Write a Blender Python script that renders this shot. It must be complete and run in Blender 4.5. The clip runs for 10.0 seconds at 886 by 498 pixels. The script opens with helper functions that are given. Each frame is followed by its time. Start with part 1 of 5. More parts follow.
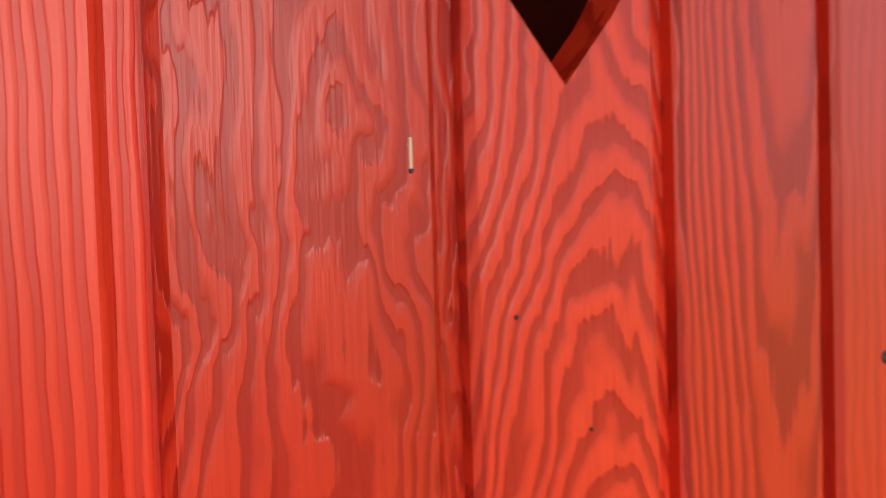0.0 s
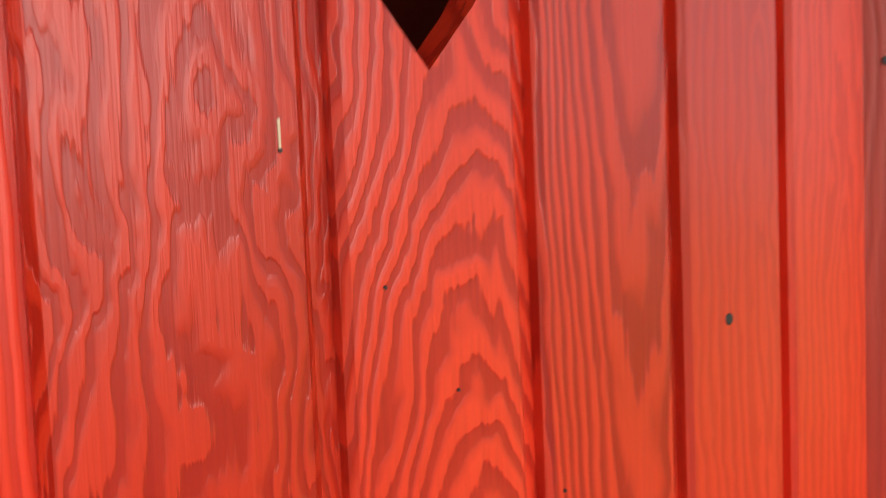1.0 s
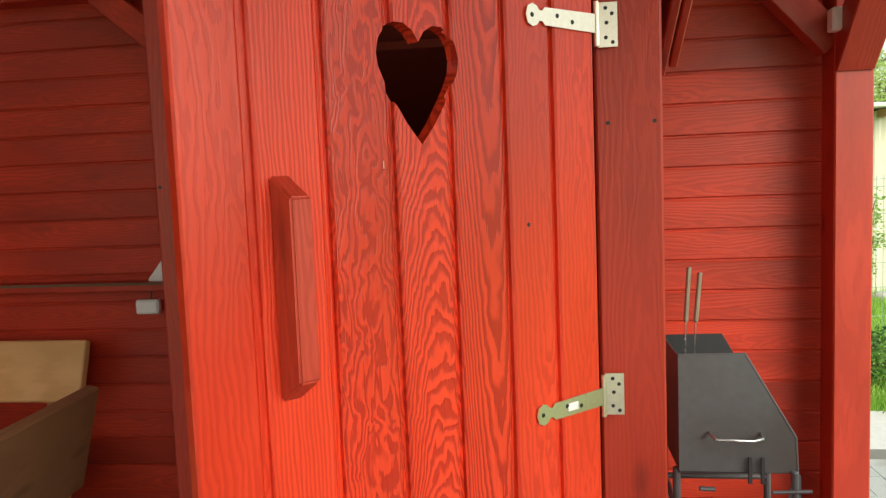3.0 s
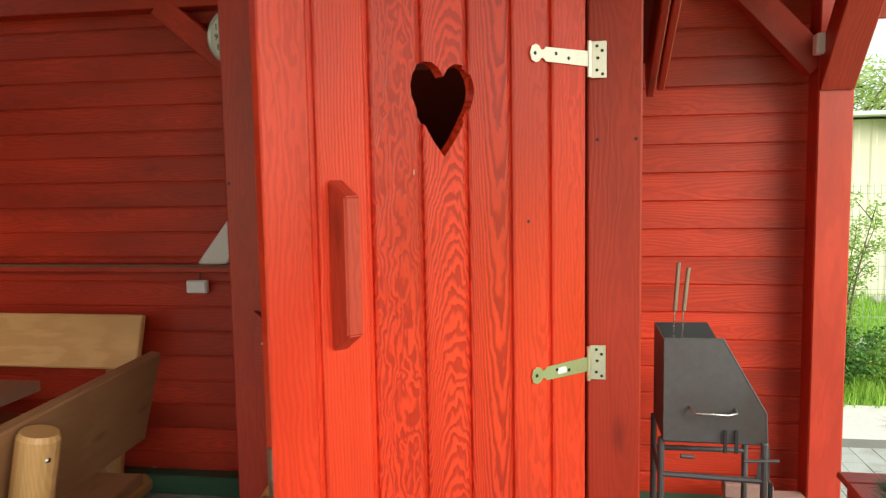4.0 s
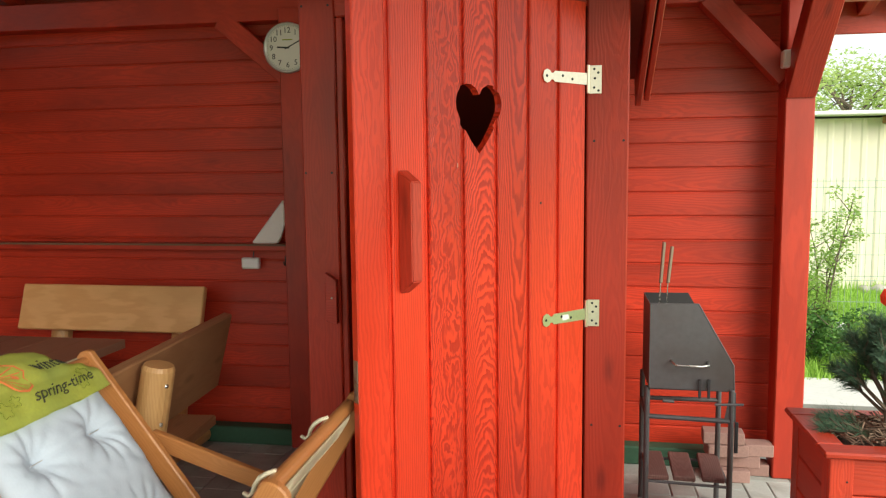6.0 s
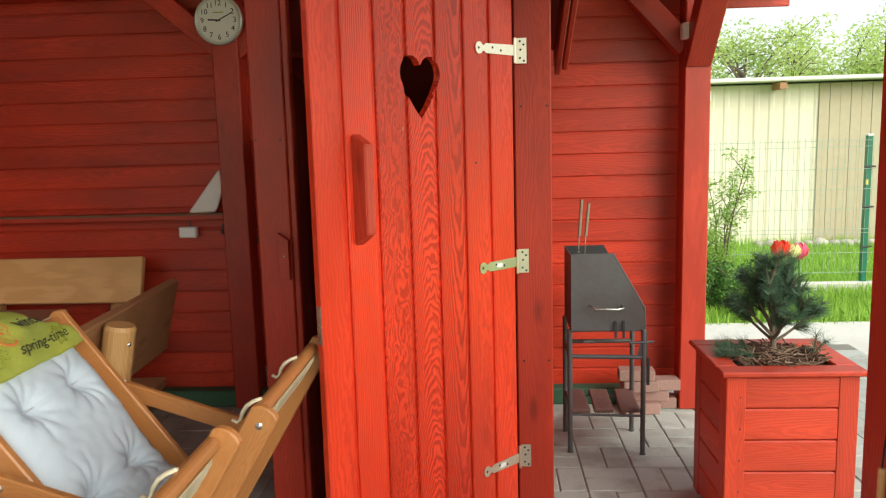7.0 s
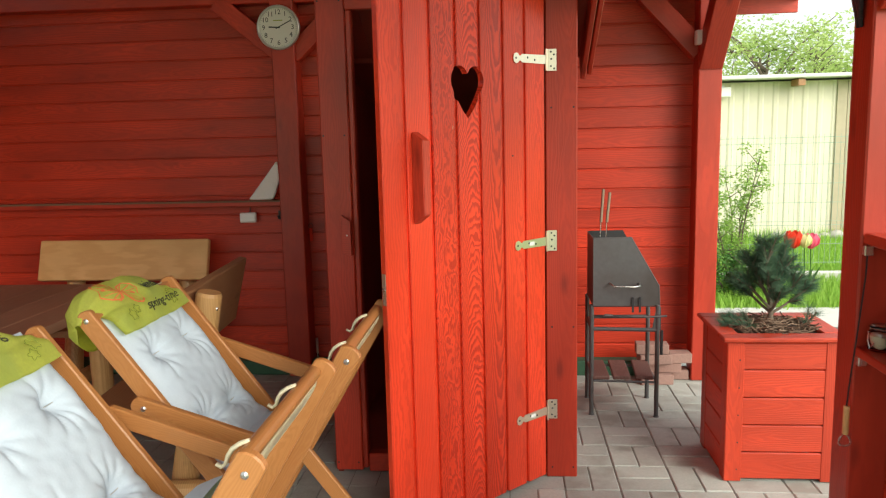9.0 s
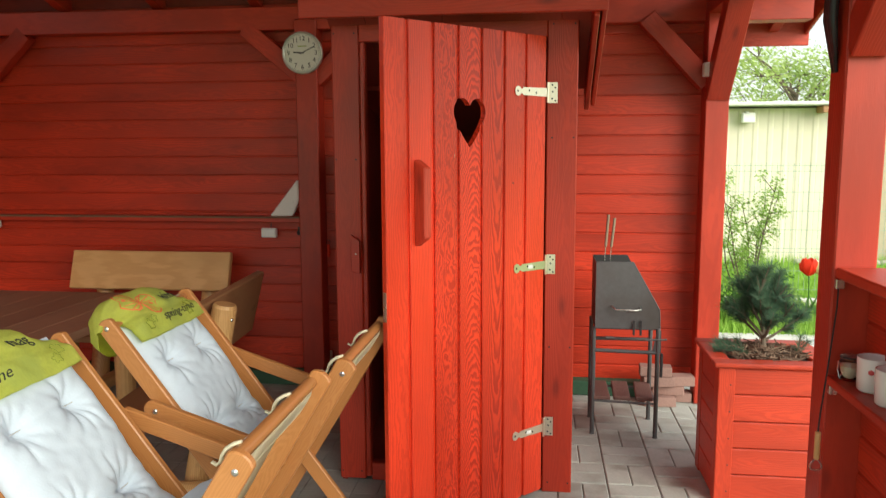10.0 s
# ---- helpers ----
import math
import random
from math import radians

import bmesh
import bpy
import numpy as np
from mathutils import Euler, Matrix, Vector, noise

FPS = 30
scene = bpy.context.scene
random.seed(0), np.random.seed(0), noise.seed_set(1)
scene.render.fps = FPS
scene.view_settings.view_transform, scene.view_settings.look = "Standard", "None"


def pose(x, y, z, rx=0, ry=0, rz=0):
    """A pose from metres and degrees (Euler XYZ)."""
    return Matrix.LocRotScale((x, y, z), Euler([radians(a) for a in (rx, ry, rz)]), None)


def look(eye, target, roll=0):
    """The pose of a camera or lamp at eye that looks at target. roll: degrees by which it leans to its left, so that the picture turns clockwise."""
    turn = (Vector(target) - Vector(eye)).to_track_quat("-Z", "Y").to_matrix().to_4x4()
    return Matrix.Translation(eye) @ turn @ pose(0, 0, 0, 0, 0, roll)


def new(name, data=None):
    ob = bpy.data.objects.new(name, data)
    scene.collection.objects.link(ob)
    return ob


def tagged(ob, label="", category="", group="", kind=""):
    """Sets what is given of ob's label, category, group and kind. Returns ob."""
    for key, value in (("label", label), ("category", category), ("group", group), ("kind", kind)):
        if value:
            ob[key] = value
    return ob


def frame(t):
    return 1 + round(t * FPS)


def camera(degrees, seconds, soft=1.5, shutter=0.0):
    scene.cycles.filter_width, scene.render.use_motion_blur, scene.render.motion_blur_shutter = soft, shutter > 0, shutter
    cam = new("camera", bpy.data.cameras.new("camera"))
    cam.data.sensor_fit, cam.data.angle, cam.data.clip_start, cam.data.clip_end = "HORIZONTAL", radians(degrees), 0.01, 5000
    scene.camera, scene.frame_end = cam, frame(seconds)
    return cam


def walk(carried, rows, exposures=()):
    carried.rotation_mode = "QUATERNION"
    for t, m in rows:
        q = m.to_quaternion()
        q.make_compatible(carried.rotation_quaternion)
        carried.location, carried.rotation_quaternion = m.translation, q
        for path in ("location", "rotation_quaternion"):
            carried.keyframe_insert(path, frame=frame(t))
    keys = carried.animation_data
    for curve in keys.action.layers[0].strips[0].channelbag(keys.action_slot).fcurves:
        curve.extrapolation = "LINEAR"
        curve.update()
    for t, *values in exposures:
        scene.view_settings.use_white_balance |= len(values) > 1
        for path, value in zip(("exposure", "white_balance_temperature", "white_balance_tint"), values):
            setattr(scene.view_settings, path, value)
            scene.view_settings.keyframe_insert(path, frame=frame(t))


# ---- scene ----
cam = camera(60.4, 10.0, soft=1.2, shutter=0.4)
PATH = [
    (0, (0.1784, 0.127, 1.5895), (-0.3956, 2.042, 1.5285), -1.75),
    (0.3, (0.214, 0.09, 1.5807), (-0.4024, 1.9909, 1.4976), -2.07),
    (0.5, (0.2, 0.0961, 1.5693), (-0.3539, 2.0101, 1.3971), -0.85),
    (0.8, (0.1891, 0.1249, 1.5732), (-0.2018, 2.0791, 1.4051), -0.87),
    (1, (0.2023, 0.1078, 1.5853), (-0.1418, 2.0748, 1.4736), -2.34),
    (1.2, (0.2413, 0.0324, 1.5865), (-0.1535, 1.9921, 1.5251), -2.9),
    (1.5, (0.3068, -0.1224, 1.6003), (-0.2451, 1.7989, 1.539), -2.13),
    (2, (0.3144, -0.3963, 1.5829), (-0.0067, 1.5764, 1.5109), -1.44),
    (2.5, (0.2792, -0.5969, 1.5686), (0.064, 1.388, 1.4518), -1.36),
    (2.7, (0.293, -0.680, 1.577), (0.064, 1.299, 1.416), -1.9),
    (3.8, (0.426, -1.131, 1.61), (0.093, 0.832, 1.415), -1.3),
    (4, (0.399, -1.175, 1.613), (0.076, 0.789, 1.42), -1),
    (4.5, (0.354, -1.27, 1.576), (-0.098, 0.664, 1.338), 0.2),
    (5, (0.362, -1.433, 1.634), (-0.07, 0.507, 1.412), -1.6),
    (5.2, (0.338, -1.521, 1.629), (0.053, 0.45, 1.441), -2.2),
    (6.3, (0.427, -1.849, 1.608), (0.077, 0.107, 1.378), -0.3),
    (6.5, (0.427, -1.899, 1.61), (0.124, 0.063, 1.362), -0.7),
    (7, (0.344, -2.053, 1.585), (0.225, -0.077, 1.299), -1.6),
    (7.5, (0.322, -2.149, 1.615), (0.161, -0.181, 1.301), -1.6),
    (8, (0.347, -2.205, 1.596), (-0.108, -0.287, 1.259), -0.65),
    (8.5, (0.359, -2.357, 1.614), (0.02, -0.411, 1.3), -0.45),
    (9, (0.291, -2.543, 1.601), (0.115, -0.574, 1.299), -1.45),
    (9.5, (0.333, -2.633, 1.617), (0.152, -0.667, 1.297), -0.95),
    (10, (0.429, -2.696, 1.649), (0.175, -0.73, 1.388), -0.25),
]
EXPOSURES = [(0.0, 0.36, 6500, 24), (1.0, 0.46, 6500, 24), (1.7, 0.48, 6500, 22), (2.2, 0.34, 6450, 16), (2.7, 0.42, 6300, 4), (4.0, 0.64, 6350, 1), (5.0, 0.68, 6350, 3), (7.0, 0.54, 6350, 3), (7.5, 0.50, 6350, 3), (8.0, 0.62, 6350, 2), (10.0, 0.60, 6350, 2)]
SKY, SUN = 0.15, 2.35

walk(cam, [(t, look(eye, target, roll)) for t, eye, target, roll in PATH], EXPOSURES)

# ---- sky, sun ----
world = bpy.data.worlds.new("world")
scene.world = world
world.use_nodes = True
wn, wl = world.node_tree.nodes, world.node_tree.links
sky = wn.new("ShaderNodeTexSky")
sky.sky_type = "NISHITA"
sky.sun_disc = False
sky.sun_elevation, sky.sun_rotation = radians(30), radians(137)
sky.air_density, sky.dust_density, sky.ozone_density = 1.0, 4.0, 0.6
# high thin cloud: most of the blue is veiled by an even pale grey
veil = wn.new("ShaderNodeMix")
veil.data_type = "RGBA"
veil.inputs[0].default_value = 0.6
wl.new(sky.outputs["Color"], veil.inputs[6])
veil.inputs[7].default_value = (6.9, 6.9, 6.6, 1.0)
wl.new(veil.outputs[2], wn["Background"].inputs["Color"])
wn["Background"].inputs["Strength"].default_value = SKY
sun = new("sun", bpy.data.lights.new("sun", "SUN"))
sun.data.energy, sun.data.angle, sun.data.color = SUN, radians(50), (1.0, 0.96, 0.90)
sun.matrix_world = look((0.82, -0.88, 0.70), (0, 0, 0))

# ---- materials ----
def nodes_of(name):
    m = bpy.data.materials.new(name)
    m.use_nodes = True
    n = m.node_tree.nodes
    return m, n, m.node_tree.links, n["Principled BSDF"]


def add(n, l, kind, ins=()):
    """A node with its inputs, each a value or another node's output."""
    d = n.new(kind)
    for key, value in ins:
        if isinstance(value, bpy.types.NodeSocket):
            l.new(value, d.inputs[key])
        else:
            d.inputs[key].default_value = value
    return d


def mth(n, l, op, a, b=0.0, c=0.0):
    d = add(n, l, "ShaderNodeMath", [(0, a), (1, b), (2, c)])
    d.operation = op
    return d.outputs[0]


def mixc(n, l, fac, a, b, how="MIX"):
    d = n.new("ShaderNodeMix")
    d.data_type, d.blend_type = "RGBA", how
    for key, value in ((0, fac), (6, a), (7, b)):
        if isinstance(value, bpy.types.NodeSocket):
            l.new(value, d.inputs[key])
        else:
            d.inputs[key].default_value = value
    return d.outputs[2]


def rgba(c):
    return (*c, 1.0)


def wood(name, light, dark, ring=0.009, contrast=1.0, rough=0.45, bump=0.25, stain=0.25, wild=1.0, knots=0.5, pores=0.3, amp=0.05, wave=2.4, centre=None, side=None, curl=0.0, arches=None, crisp=0.0):
    """Sawn softwood: grain runs along the local x of every board, each board cut from another place of the log."""
    m, n, l, p = nodes_of(name)
    co = n.new("ShaderNodeTexCoord").outputs["Object"]
    rnd = n.new("ShaderNodeObjectInfo").outputs["Random"]
    off = add(n, l, "ShaderNodeCombineXYZ", [(0, mth(n, l, "MULTIPLY", rnd, 41.0)), (1, mth(n, l, "MULTIPLY", rnd, 17.0)), (2, mth(n, l, "MULTIPLY", rnd, 29.0))]).outputs[0]
    at = add(n, l, "ShaderNodeVectorMath", [(0, co), (1, off)]).outputs[0]
    long_co = add(n, l, "ShaderNodeMapping", [("Vector", at), ("Scale", (2.6, 11.0, 11.0))]).outputs[0]
    n1 = add(n, l, "ShaderNodeTexNoise", [("Vector", long_co), ("Scale", 1.0), ("Detail", 3.0), ("Roughness", 0.55)])
    fine_co = add(n, l, "ShaderNodeMapping", [("Vector", at), ("Scale", (14.0, 60.0, 60.0))]).outputs[0]
    n2 = add(n, l, "ShaderNodeTexNoise", [("Vector", fine_co), ("Scale", 1.0), ("Detail", 2.0)])
    sep = add(n, l, "ShaderNodeSeparateXYZ", [(0, co)])
    # the cut weaves towards the log's heart and away from it, so that arches of grain form
    mid_co = add(n, l, "ShaderNodeMapping", [("Vector", at), ("Scale", (7.0, 34.0, 34.0))]).outputs[0]
    n3 = add(n, l, "ShaderNodeTexNoise", [("Vector", mid_co), ("Scale", 1.0), ("Detail", 3.0), ("Roughness", 0.6)])
    start = mth(n, l, "MULTIPLY", rnd, 9.0) if centre is None else centre
    turn = mth(n, l, "MULTIPLY", mth(n, l, "SUBTRACT", sep.outputs[0], start), wave)
    a = mth(n, l, "MULTIPLY", mth(n, l, "SINE", turn), amp)
    a = mth(n, l, "ADD", a, mth(n, l, "MULTIPLY", mth(n, l, "SUBTRACT", n1.outputs["Fac"], 0.5), 0.060 * wild))
    a = mth(n, l, "ADD", a, mth(n, l, "MULTIPLY", mth(n, l, "SUBTRACT", n3.outputs["Fac"], 0.5), 0.022 * wild))
    if side is None:
        side = mth(n, l, "MULTIPLY", mth(n, l, "SUBTRACT", mth(n, l, "FRACT", mth(n, l, "MULTIPLY", rnd, 7.31)), 0.5), 0.09)
    b = mth(n, l, "ADD", mth(n, l, "ADD", sep.outputs[1], side), mth(n, l, "MULTIPLY", mth(n, l, "SUBTRACT", n2.outputs["Fac"], 0.5), 0.005 * wild))
    if arches is None:
        r = mth(n, l, "SQRT", mth(n, l, "ADD", mth(n, l, "MULTIPLY", a, a), mth(n, l, "MULTIPLY", b, b)))
    else:
        # flat-sawn board: rings cut at a slant give nested arches, rise along the board and bow across it
        rise, bow, axis = arches
        off_axis = mth(n, l, "SUBTRACT", mth(n, l, "ADD", sep.outputs[1], mth(n, l, "MULTIPLY", mth(n, l, "SUBTRACT", n1.outputs["Fac"], 0.5), 0.03 * wild)), axis)
        r = mth(n, l, "ADD", mth(n, l, "MULTIPLY", sep.outputs[0], rise), mth(n, l, "MULTIPLY", mth(n, l, "MULTIPLY", off_axis, off_axis), bow))
        r = mth(n, l, "ADD", r, mth(n, l, "MULTIPLY", mth(n, l, "SUBTRACT", n3.outputs["Fac"], 0.5), 0.010 * wild))
    r = mth(n, l, "ADD", r, mth(n, l, "MULTIPLY", mth(n, l, "SUBTRACT", n1.outputs["Fac"], 0.5), 0.022 * wild))
    if curl:
        swirl_co = add(n, l, "ShaderNodeMapping", [("Vector", at), ("Scale", (11.0, 24.0, 24.0))]).outputs[0]
        n4 = add(n, l, "ShaderNodeTexNoise", [("Vector", swirl_co), ("Scale", 1.0), ("Detail", 2.5), ("Roughness", 0.5), ("Distortion", 0.6)])
        r = mth(n, l, "ADD", r, mth(n, l, "MULTIPLY", mth(n, l, "SUBTRACT", n4.outputs["Fac"], 0.5), 0.09 * curl))
    fib_co = add(n, l, "ShaderNodeMapping", [("Vector", at), ("Scale", (9.0, 420.0, 420.0))]).outputs[0]
    fib = add(n, l, "ShaderNodeTexNoise", [("Vector", fib_co), ("Scale", 1.0), ("Detail", 2.0)])
    turns = mth(n, l, "DIVIDE", r, ring)
    if crisp:
        # the edges of the rings break up along the fibres
        turns = mth(n, l, "ADD", turns, mth(n, l, "MULTIPLY", mth(n, l, "SUBTRACT", fib.outputs["Fac"], 0.5), crisp))
    ph = mth(n, l, "FRACT", turns)
    saw = add(n, l, "ShaderNodeValToRGB", [(0, ph)])
    e = saw.color_ramp.elements
    e[0].position, e[0].color = 0.0, (0.0, 0.0, 0.0, 1)
    e[1].position, e[1].color = 1.0, (0.0, 0.0, 0.0, 1)
    steps = ((0.05, 0.15), (0.11, 0.95), (0.42, 1.0), (0.60, 0.60), (0.70, 0.12)) if crisp else ((0.10, 0.25), (0.24, 0.9), (0.50, 1.0), (0.64, 0.62), (0.78, 0.1))
    for pos, v in steps:
        e.new(pos).color = (v, v, v, 1)
    patch = add(n, l, "ShaderNodeTexNoise", [("Vector", add(n, l, "ShaderNodeMapping", [("Vector", at), ("Scale", (1.6, 6.0, 6.0))]).outputs[0]), ("Scale", 1.0), ("Detail", 4.0)])
    # the figure comes and goes along the board
    swell = mth(n, l, "MULTIPLY", add(n, l, "ShaderNodeMapRange", [(0, patch.outputs["Fac"]), (1, 0.35), (2, 0.65), (3, 0.45 + 0.3 * (crisp > 0)), (4, 1.15)]).outputs[0], contrast)
    fac = mth(n, l, "ADD", 0.5 * contrast, mth(n, l, "MULTIPLY", mth(n, l, "SUBTRACT", saw.outputs[0], 0.5), swell))
    fac = mth(n, l, "ADD", fac, mth(n, l, "MULTIPLY", mth(n, l, "SUBTRACT", fib.outputs["Fac"], 0.5), pores))
    fac = add(n, l, "ShaderNodeClamp", [(0, mth(n, l, "ADD", fac, (1.0 - contrast) * 0.5))]).outputs[0]
    col = mixc(n, l, fac, rgba(dark), rgba(light))
    tone = mth(n, l, "ADD", 1.0 - stain * 0.58, mth(n, l, "MULTIPLY", patch.outputs["Fac"], stain))
    tone = mth(n, l, "MULTIPLY", tone, mth(n, l, "ADD", 0.9, mth(n, l, "MULTIPLY", mth(n, l, "FRACT", mth(n, l, "MULTIPLY", rnd, 13.7)), 0.2)))
    tc = add(n, l, "ShaderNodeCombineColor", [(0, tone), (1, tone), (2, tone)]).outputs[0]
    col = mixc(n, l, 1.0, col, tc, "MULTIPLY")
    # sparse knots
    kn = add(n, l, "ShaderNodeTexVoronoi", [("Vector", add(n, l, "ShaderNodeMapping", [("Vector", at), ("Scale", (2.4, 7.0, 7.0))]).outputs[0]), ("Scale", 1.0), ("Randomness", 1.0)])
    kmask = add(n, l, "ShaderNodeMapRange", [(0, kn.outputs["Distance"]), (1, 0.05), (2, 0.16), (3, knots), (4, 0.0)]).outputs[0]
    col = mixc(n, l, kmask, col, rgba([c * 0.45 for c in dark]))
    l.new(col, p.inputs["Base Color"])
    rg = mth(n, l, "ADD", rough - 0.08, mth(n, l, "MULTIPLY", patch.outputs["Fac"], 0.2))
    l.new(rg, p.inputs["Roughness"])
    h = mth(n, l, "ADD", mth(n, l, "MULTIPLY", saw.outputs[0], 0.6), mth(n, l, "MULTIPLY", fib.outputs["Fac"], 0.4))
    bp = add(n, l, "ShaderNodeBump", [("Strength", bump), ("Distance", 0.0022), ("Height", h)])
    l.new(bp.outputs[0], p.inputs["Normal"])
    return m


def plain(name, colour, rough=0.5, metal=0.0, vary=0.12, scale=20.0, bump=0.1, dirt=None, vary2=0.0, spec=0.5):
    """A surface with stains at two scales and fine relief."""
    m, n, l, p = nodes_of(name)
    co = n.new("ShaderNodeTexCoord").outputs["Object"]
    rnd = n.new("ShaderNodeObjectInfo").outputs["Random"]
    at = add(n, l, "ShaderNodeVectorMath", [(0, co), (1, mth(n, l, "MULTIPLY", rnd, 23.0))]).outputs[0]
    big = add(n, l, "ShaderNodeTexNoise", [("Vector", at), ("Scale", scale * 0.22), ("Detail", 4.0)])
    fine = add(n, l, "ShaderNodeTexNoise", [("Vector", at), ("Scale", scale * 4), ("Detail", 3.0)])
    tone = mth(n, l, "ADD", 1.0 - vary, mth(n, l, "ADD", mth(n, l, "MULTIPLY", big.outputs["Fac"], vary), mth(n, l, "MULTIPLY", fine.outputs["Fac"], vary)))
    tone = mth(n, l, "ADD", tone, mth(n, l, "MULTIPLY", mth(n, l, "SUBTRACT", rnd, 0.5), vary2))
    if vary2:
        island = n.new("ShaderNodeNewGeometry").outputs["Random Per Island"]
        tone = mth(n, l, "ADD", tone, mth(n, l, "MULTIPLY", mth(n, l, "SUBTRACT", island, 0.5), vary2))
    tc = add(n, l, "ShaderNodeCombineColor", [(0, tone), (1, tone), (2, tone)]).outputs[0]
    col = mixc(n, l, 1.0, rgba(colour), tc, "MULTIPLY")
    if dirt:
        mask = add(n, l, "ShaderNodeMapRange", [(0, big.outputs["Fac"]), (1, 0.5), (2, 0.68), (3, 0.0), (4, 0.8)]).outputs[0]
        col = mixc(n, l, mask, col, rgba(dirt))
    l.new(col, p.inputs["Base Color"])
    l.new(mth(n, l, "ADD", rough - 0.08, mth(n, l, "MULTIPLY", big.outputs["Fac"], 0.16)), p.inputs["Roughness"])
    p.inputs["Metallic"].default_value = metal
    p.inputs["Specular IOR Level"].default_value = spec
    bp = add(n, l, "ShaderNodeBump", [("Strength", bump), ("Distance", 0.003), ("Height", fine.outputs["Fac"])])
    l.new(bp.outputs[0], p.inputs["Normal"])
    return m


def leafy(name, a, b, rough=0.6, through_light=0.25):
    m, n, l, p = nodes_of(name)
    geo = n.new("ShaderNodeNewGeometry")
    l.new(mixc(n, l, geo.outputs["Random Per Island"], rgba(a), rgba(b)), p.inputs["Base Color"])
    p.inputs["Roughness"].default_value = rough
    p.inputs["Specular IOR Level"].default_value = 0.25
    tr = n.new("ShaderNodeBsdfTranslucent")
    l.new(mixc(n, l, geo.outputs["Random Per Island"], rgba(a), rgba(b)), tr.inputs["Color"])
    mix = add(n, l, "ShaderNodeMixShader", [(0, through_light), (1, p.outputs[0]), (2, tr.outputs[0])])
    l.new(mix.outputs[0], n["Material Output"].inputs["Surface"])
    return m


DOOR_PALE, DOOR_WARM = (0.84, 0.062, 0.020), (0.60, 0.032, 0.010)
DOOR_LIGHT, DOOR_DEEP = (0.84, 0.060, 0.018), (0.38, 0.013, 0.004)
DOOR_LOOK = dict(rough=0.34, bump=0.40, stain=0.6, knots=0.0, pores=0.5)
DOOR_STRAIGHT = wood("red_door_wood_straight_grain", DOOR_PALE, DOOR_WARM, ring=0.0075, contrast=0.75, wild=1.3, amp=0.01, side=0.16, crisp=0.25, **DOOR_LOOK)
DOOR_FIGURED = wood("red_door_wood_figured_grain", DOOR_LIGHT, DOOR_DEEP, ring=0.0085, contrast=0.60, wild=1.5, arches=(0.05, 9.0, 0.004), curl=0.50, crisp=0.5, **DOOR_LOOK)
DOOR_ARCHED = wood("red_door_wood_arched_grain", DOOR_LIGHT, DOOR_DEEP, ring=0.0125, contrast=0.58, wild=0.9, arches=(0.34, 13.0, 0.014), curl=0.42, crisp=0.28, **DOOR_LOOK)
DOOR_FINE = wood("red_door_wood_fine_grain", DOOR_LIGHT, DOOR_DEEP, ring=0.0100, contrast=0.66, wild=0.8, arches=(-0.07, 11.0, 0.018), curl=0.16, crisp=0.32, **DOOR_LOOK)
DOOR_CALM = wood("red_door_wood_calm_grain", DOOR_PALE, DOOR_WARM, ring=0.011, contrast=0.55, wild=1.5, amp=0.05, wave=2.0, curl=0.2, crisp=0.3, **{**DOOR_LOOK, "bump": 0.16, "stain": 0.55, "knots": 0.35})
RED_FRAME = wood("red_stained_frame_wood", (0.54, 0.043, 0.015), (0.38, 0.024, 0.009), ring=0.010, contrast=0.4, rough=0.42, stain=0.9, knots=0.75)
RED_WALL = wood("red_stained_wall_wood", (0.61, 0.045, 0.012), (0.40, 0.023, 0.007), ring=0.011, contrast=0.5, rough=0.45, stain=1.1, knots=0.35)
# the cabin's inside: its want of light is put into this darker red
INSIDE_SHADE = plain("brown_red_inside_in_shade", (0.30, 0.038, 0.022), rough=0.8, vary=0.3)
GRIP = plain("dull_brown_metal", (0.32, 0.26, 0.20), rough=0.4, metal=0.6)
# darker copy of the red stain: shade on undersides and recesses put into colour
RED_SHADED = wood("red_stained_wood_shaded", (0.30, 0.022, 0.010), (0.20, 0.013, 0.007), contrast=0.5, rough=0.5, stain=0.4)
RED_PLANTER = wood("red_planter_wood", (0.58, 0.052, 0.015), (0.40, 0.028, 0.009), ring=0.009, contrast=0.45, rough=0.45, stain=0.9, knots=0.3)
RED_HANDLE = wood("worn_red_handle_wood", (0.62, 0.068, 0.030), (0.42, 0.036, 0.017), ring=0.008, contrast=0.5, rough=0.45, knots=0.5, stain=0.4)
PINE = wood("varnished_pine", (0.72, 0.44, 0.19), (0.57, 0.30, 0.105), ring=0.010, contrast=0.5, wild=0.45, rough=0.4, stain=0.3, knots=0.5)
TABLE_WOOD = wood("weathered_brown_table_wood", (0.36, 0.20, 0.125), (0.27, 0.135, 0.08), ring=0.014, contrast=0.4, rough=0.5, stain=0.5, knots=0.3)
PINE_DULL = wood("dull_brown_pine", (0.44, 0.24, 0.115), (0.33, 0.155, 0.068), ring=0.013, contrast=0.5, rough=0.45, stain=0.4, knots=0.5)
BEECH = wood("oiled_beech", (0.52, 0.235, 0.078), (0.41, 0.16, 0.046), ring=0.006, contrast=0.45, rough=0.35, bump=0.08, stain=0.2, knots=0.0)
SLAT_WOOD = wood("weathered_brown_slat", (0.22, 0.12, 0.10), (0.13, 0.06, 0.05), contrast=0.5, rough=0.7, stain=0.5)
ZINC = plain("yellow_passivated_zinc", (0.82, 0.74, 0.60), rough=0.30, metal=0.9, vary=0.25, scale=30, bump=0.04)
STEEL = plain("bright_steel", (0.6, 0.59, 0.56), rough=0.28, metal=1.0, vary=0.15)
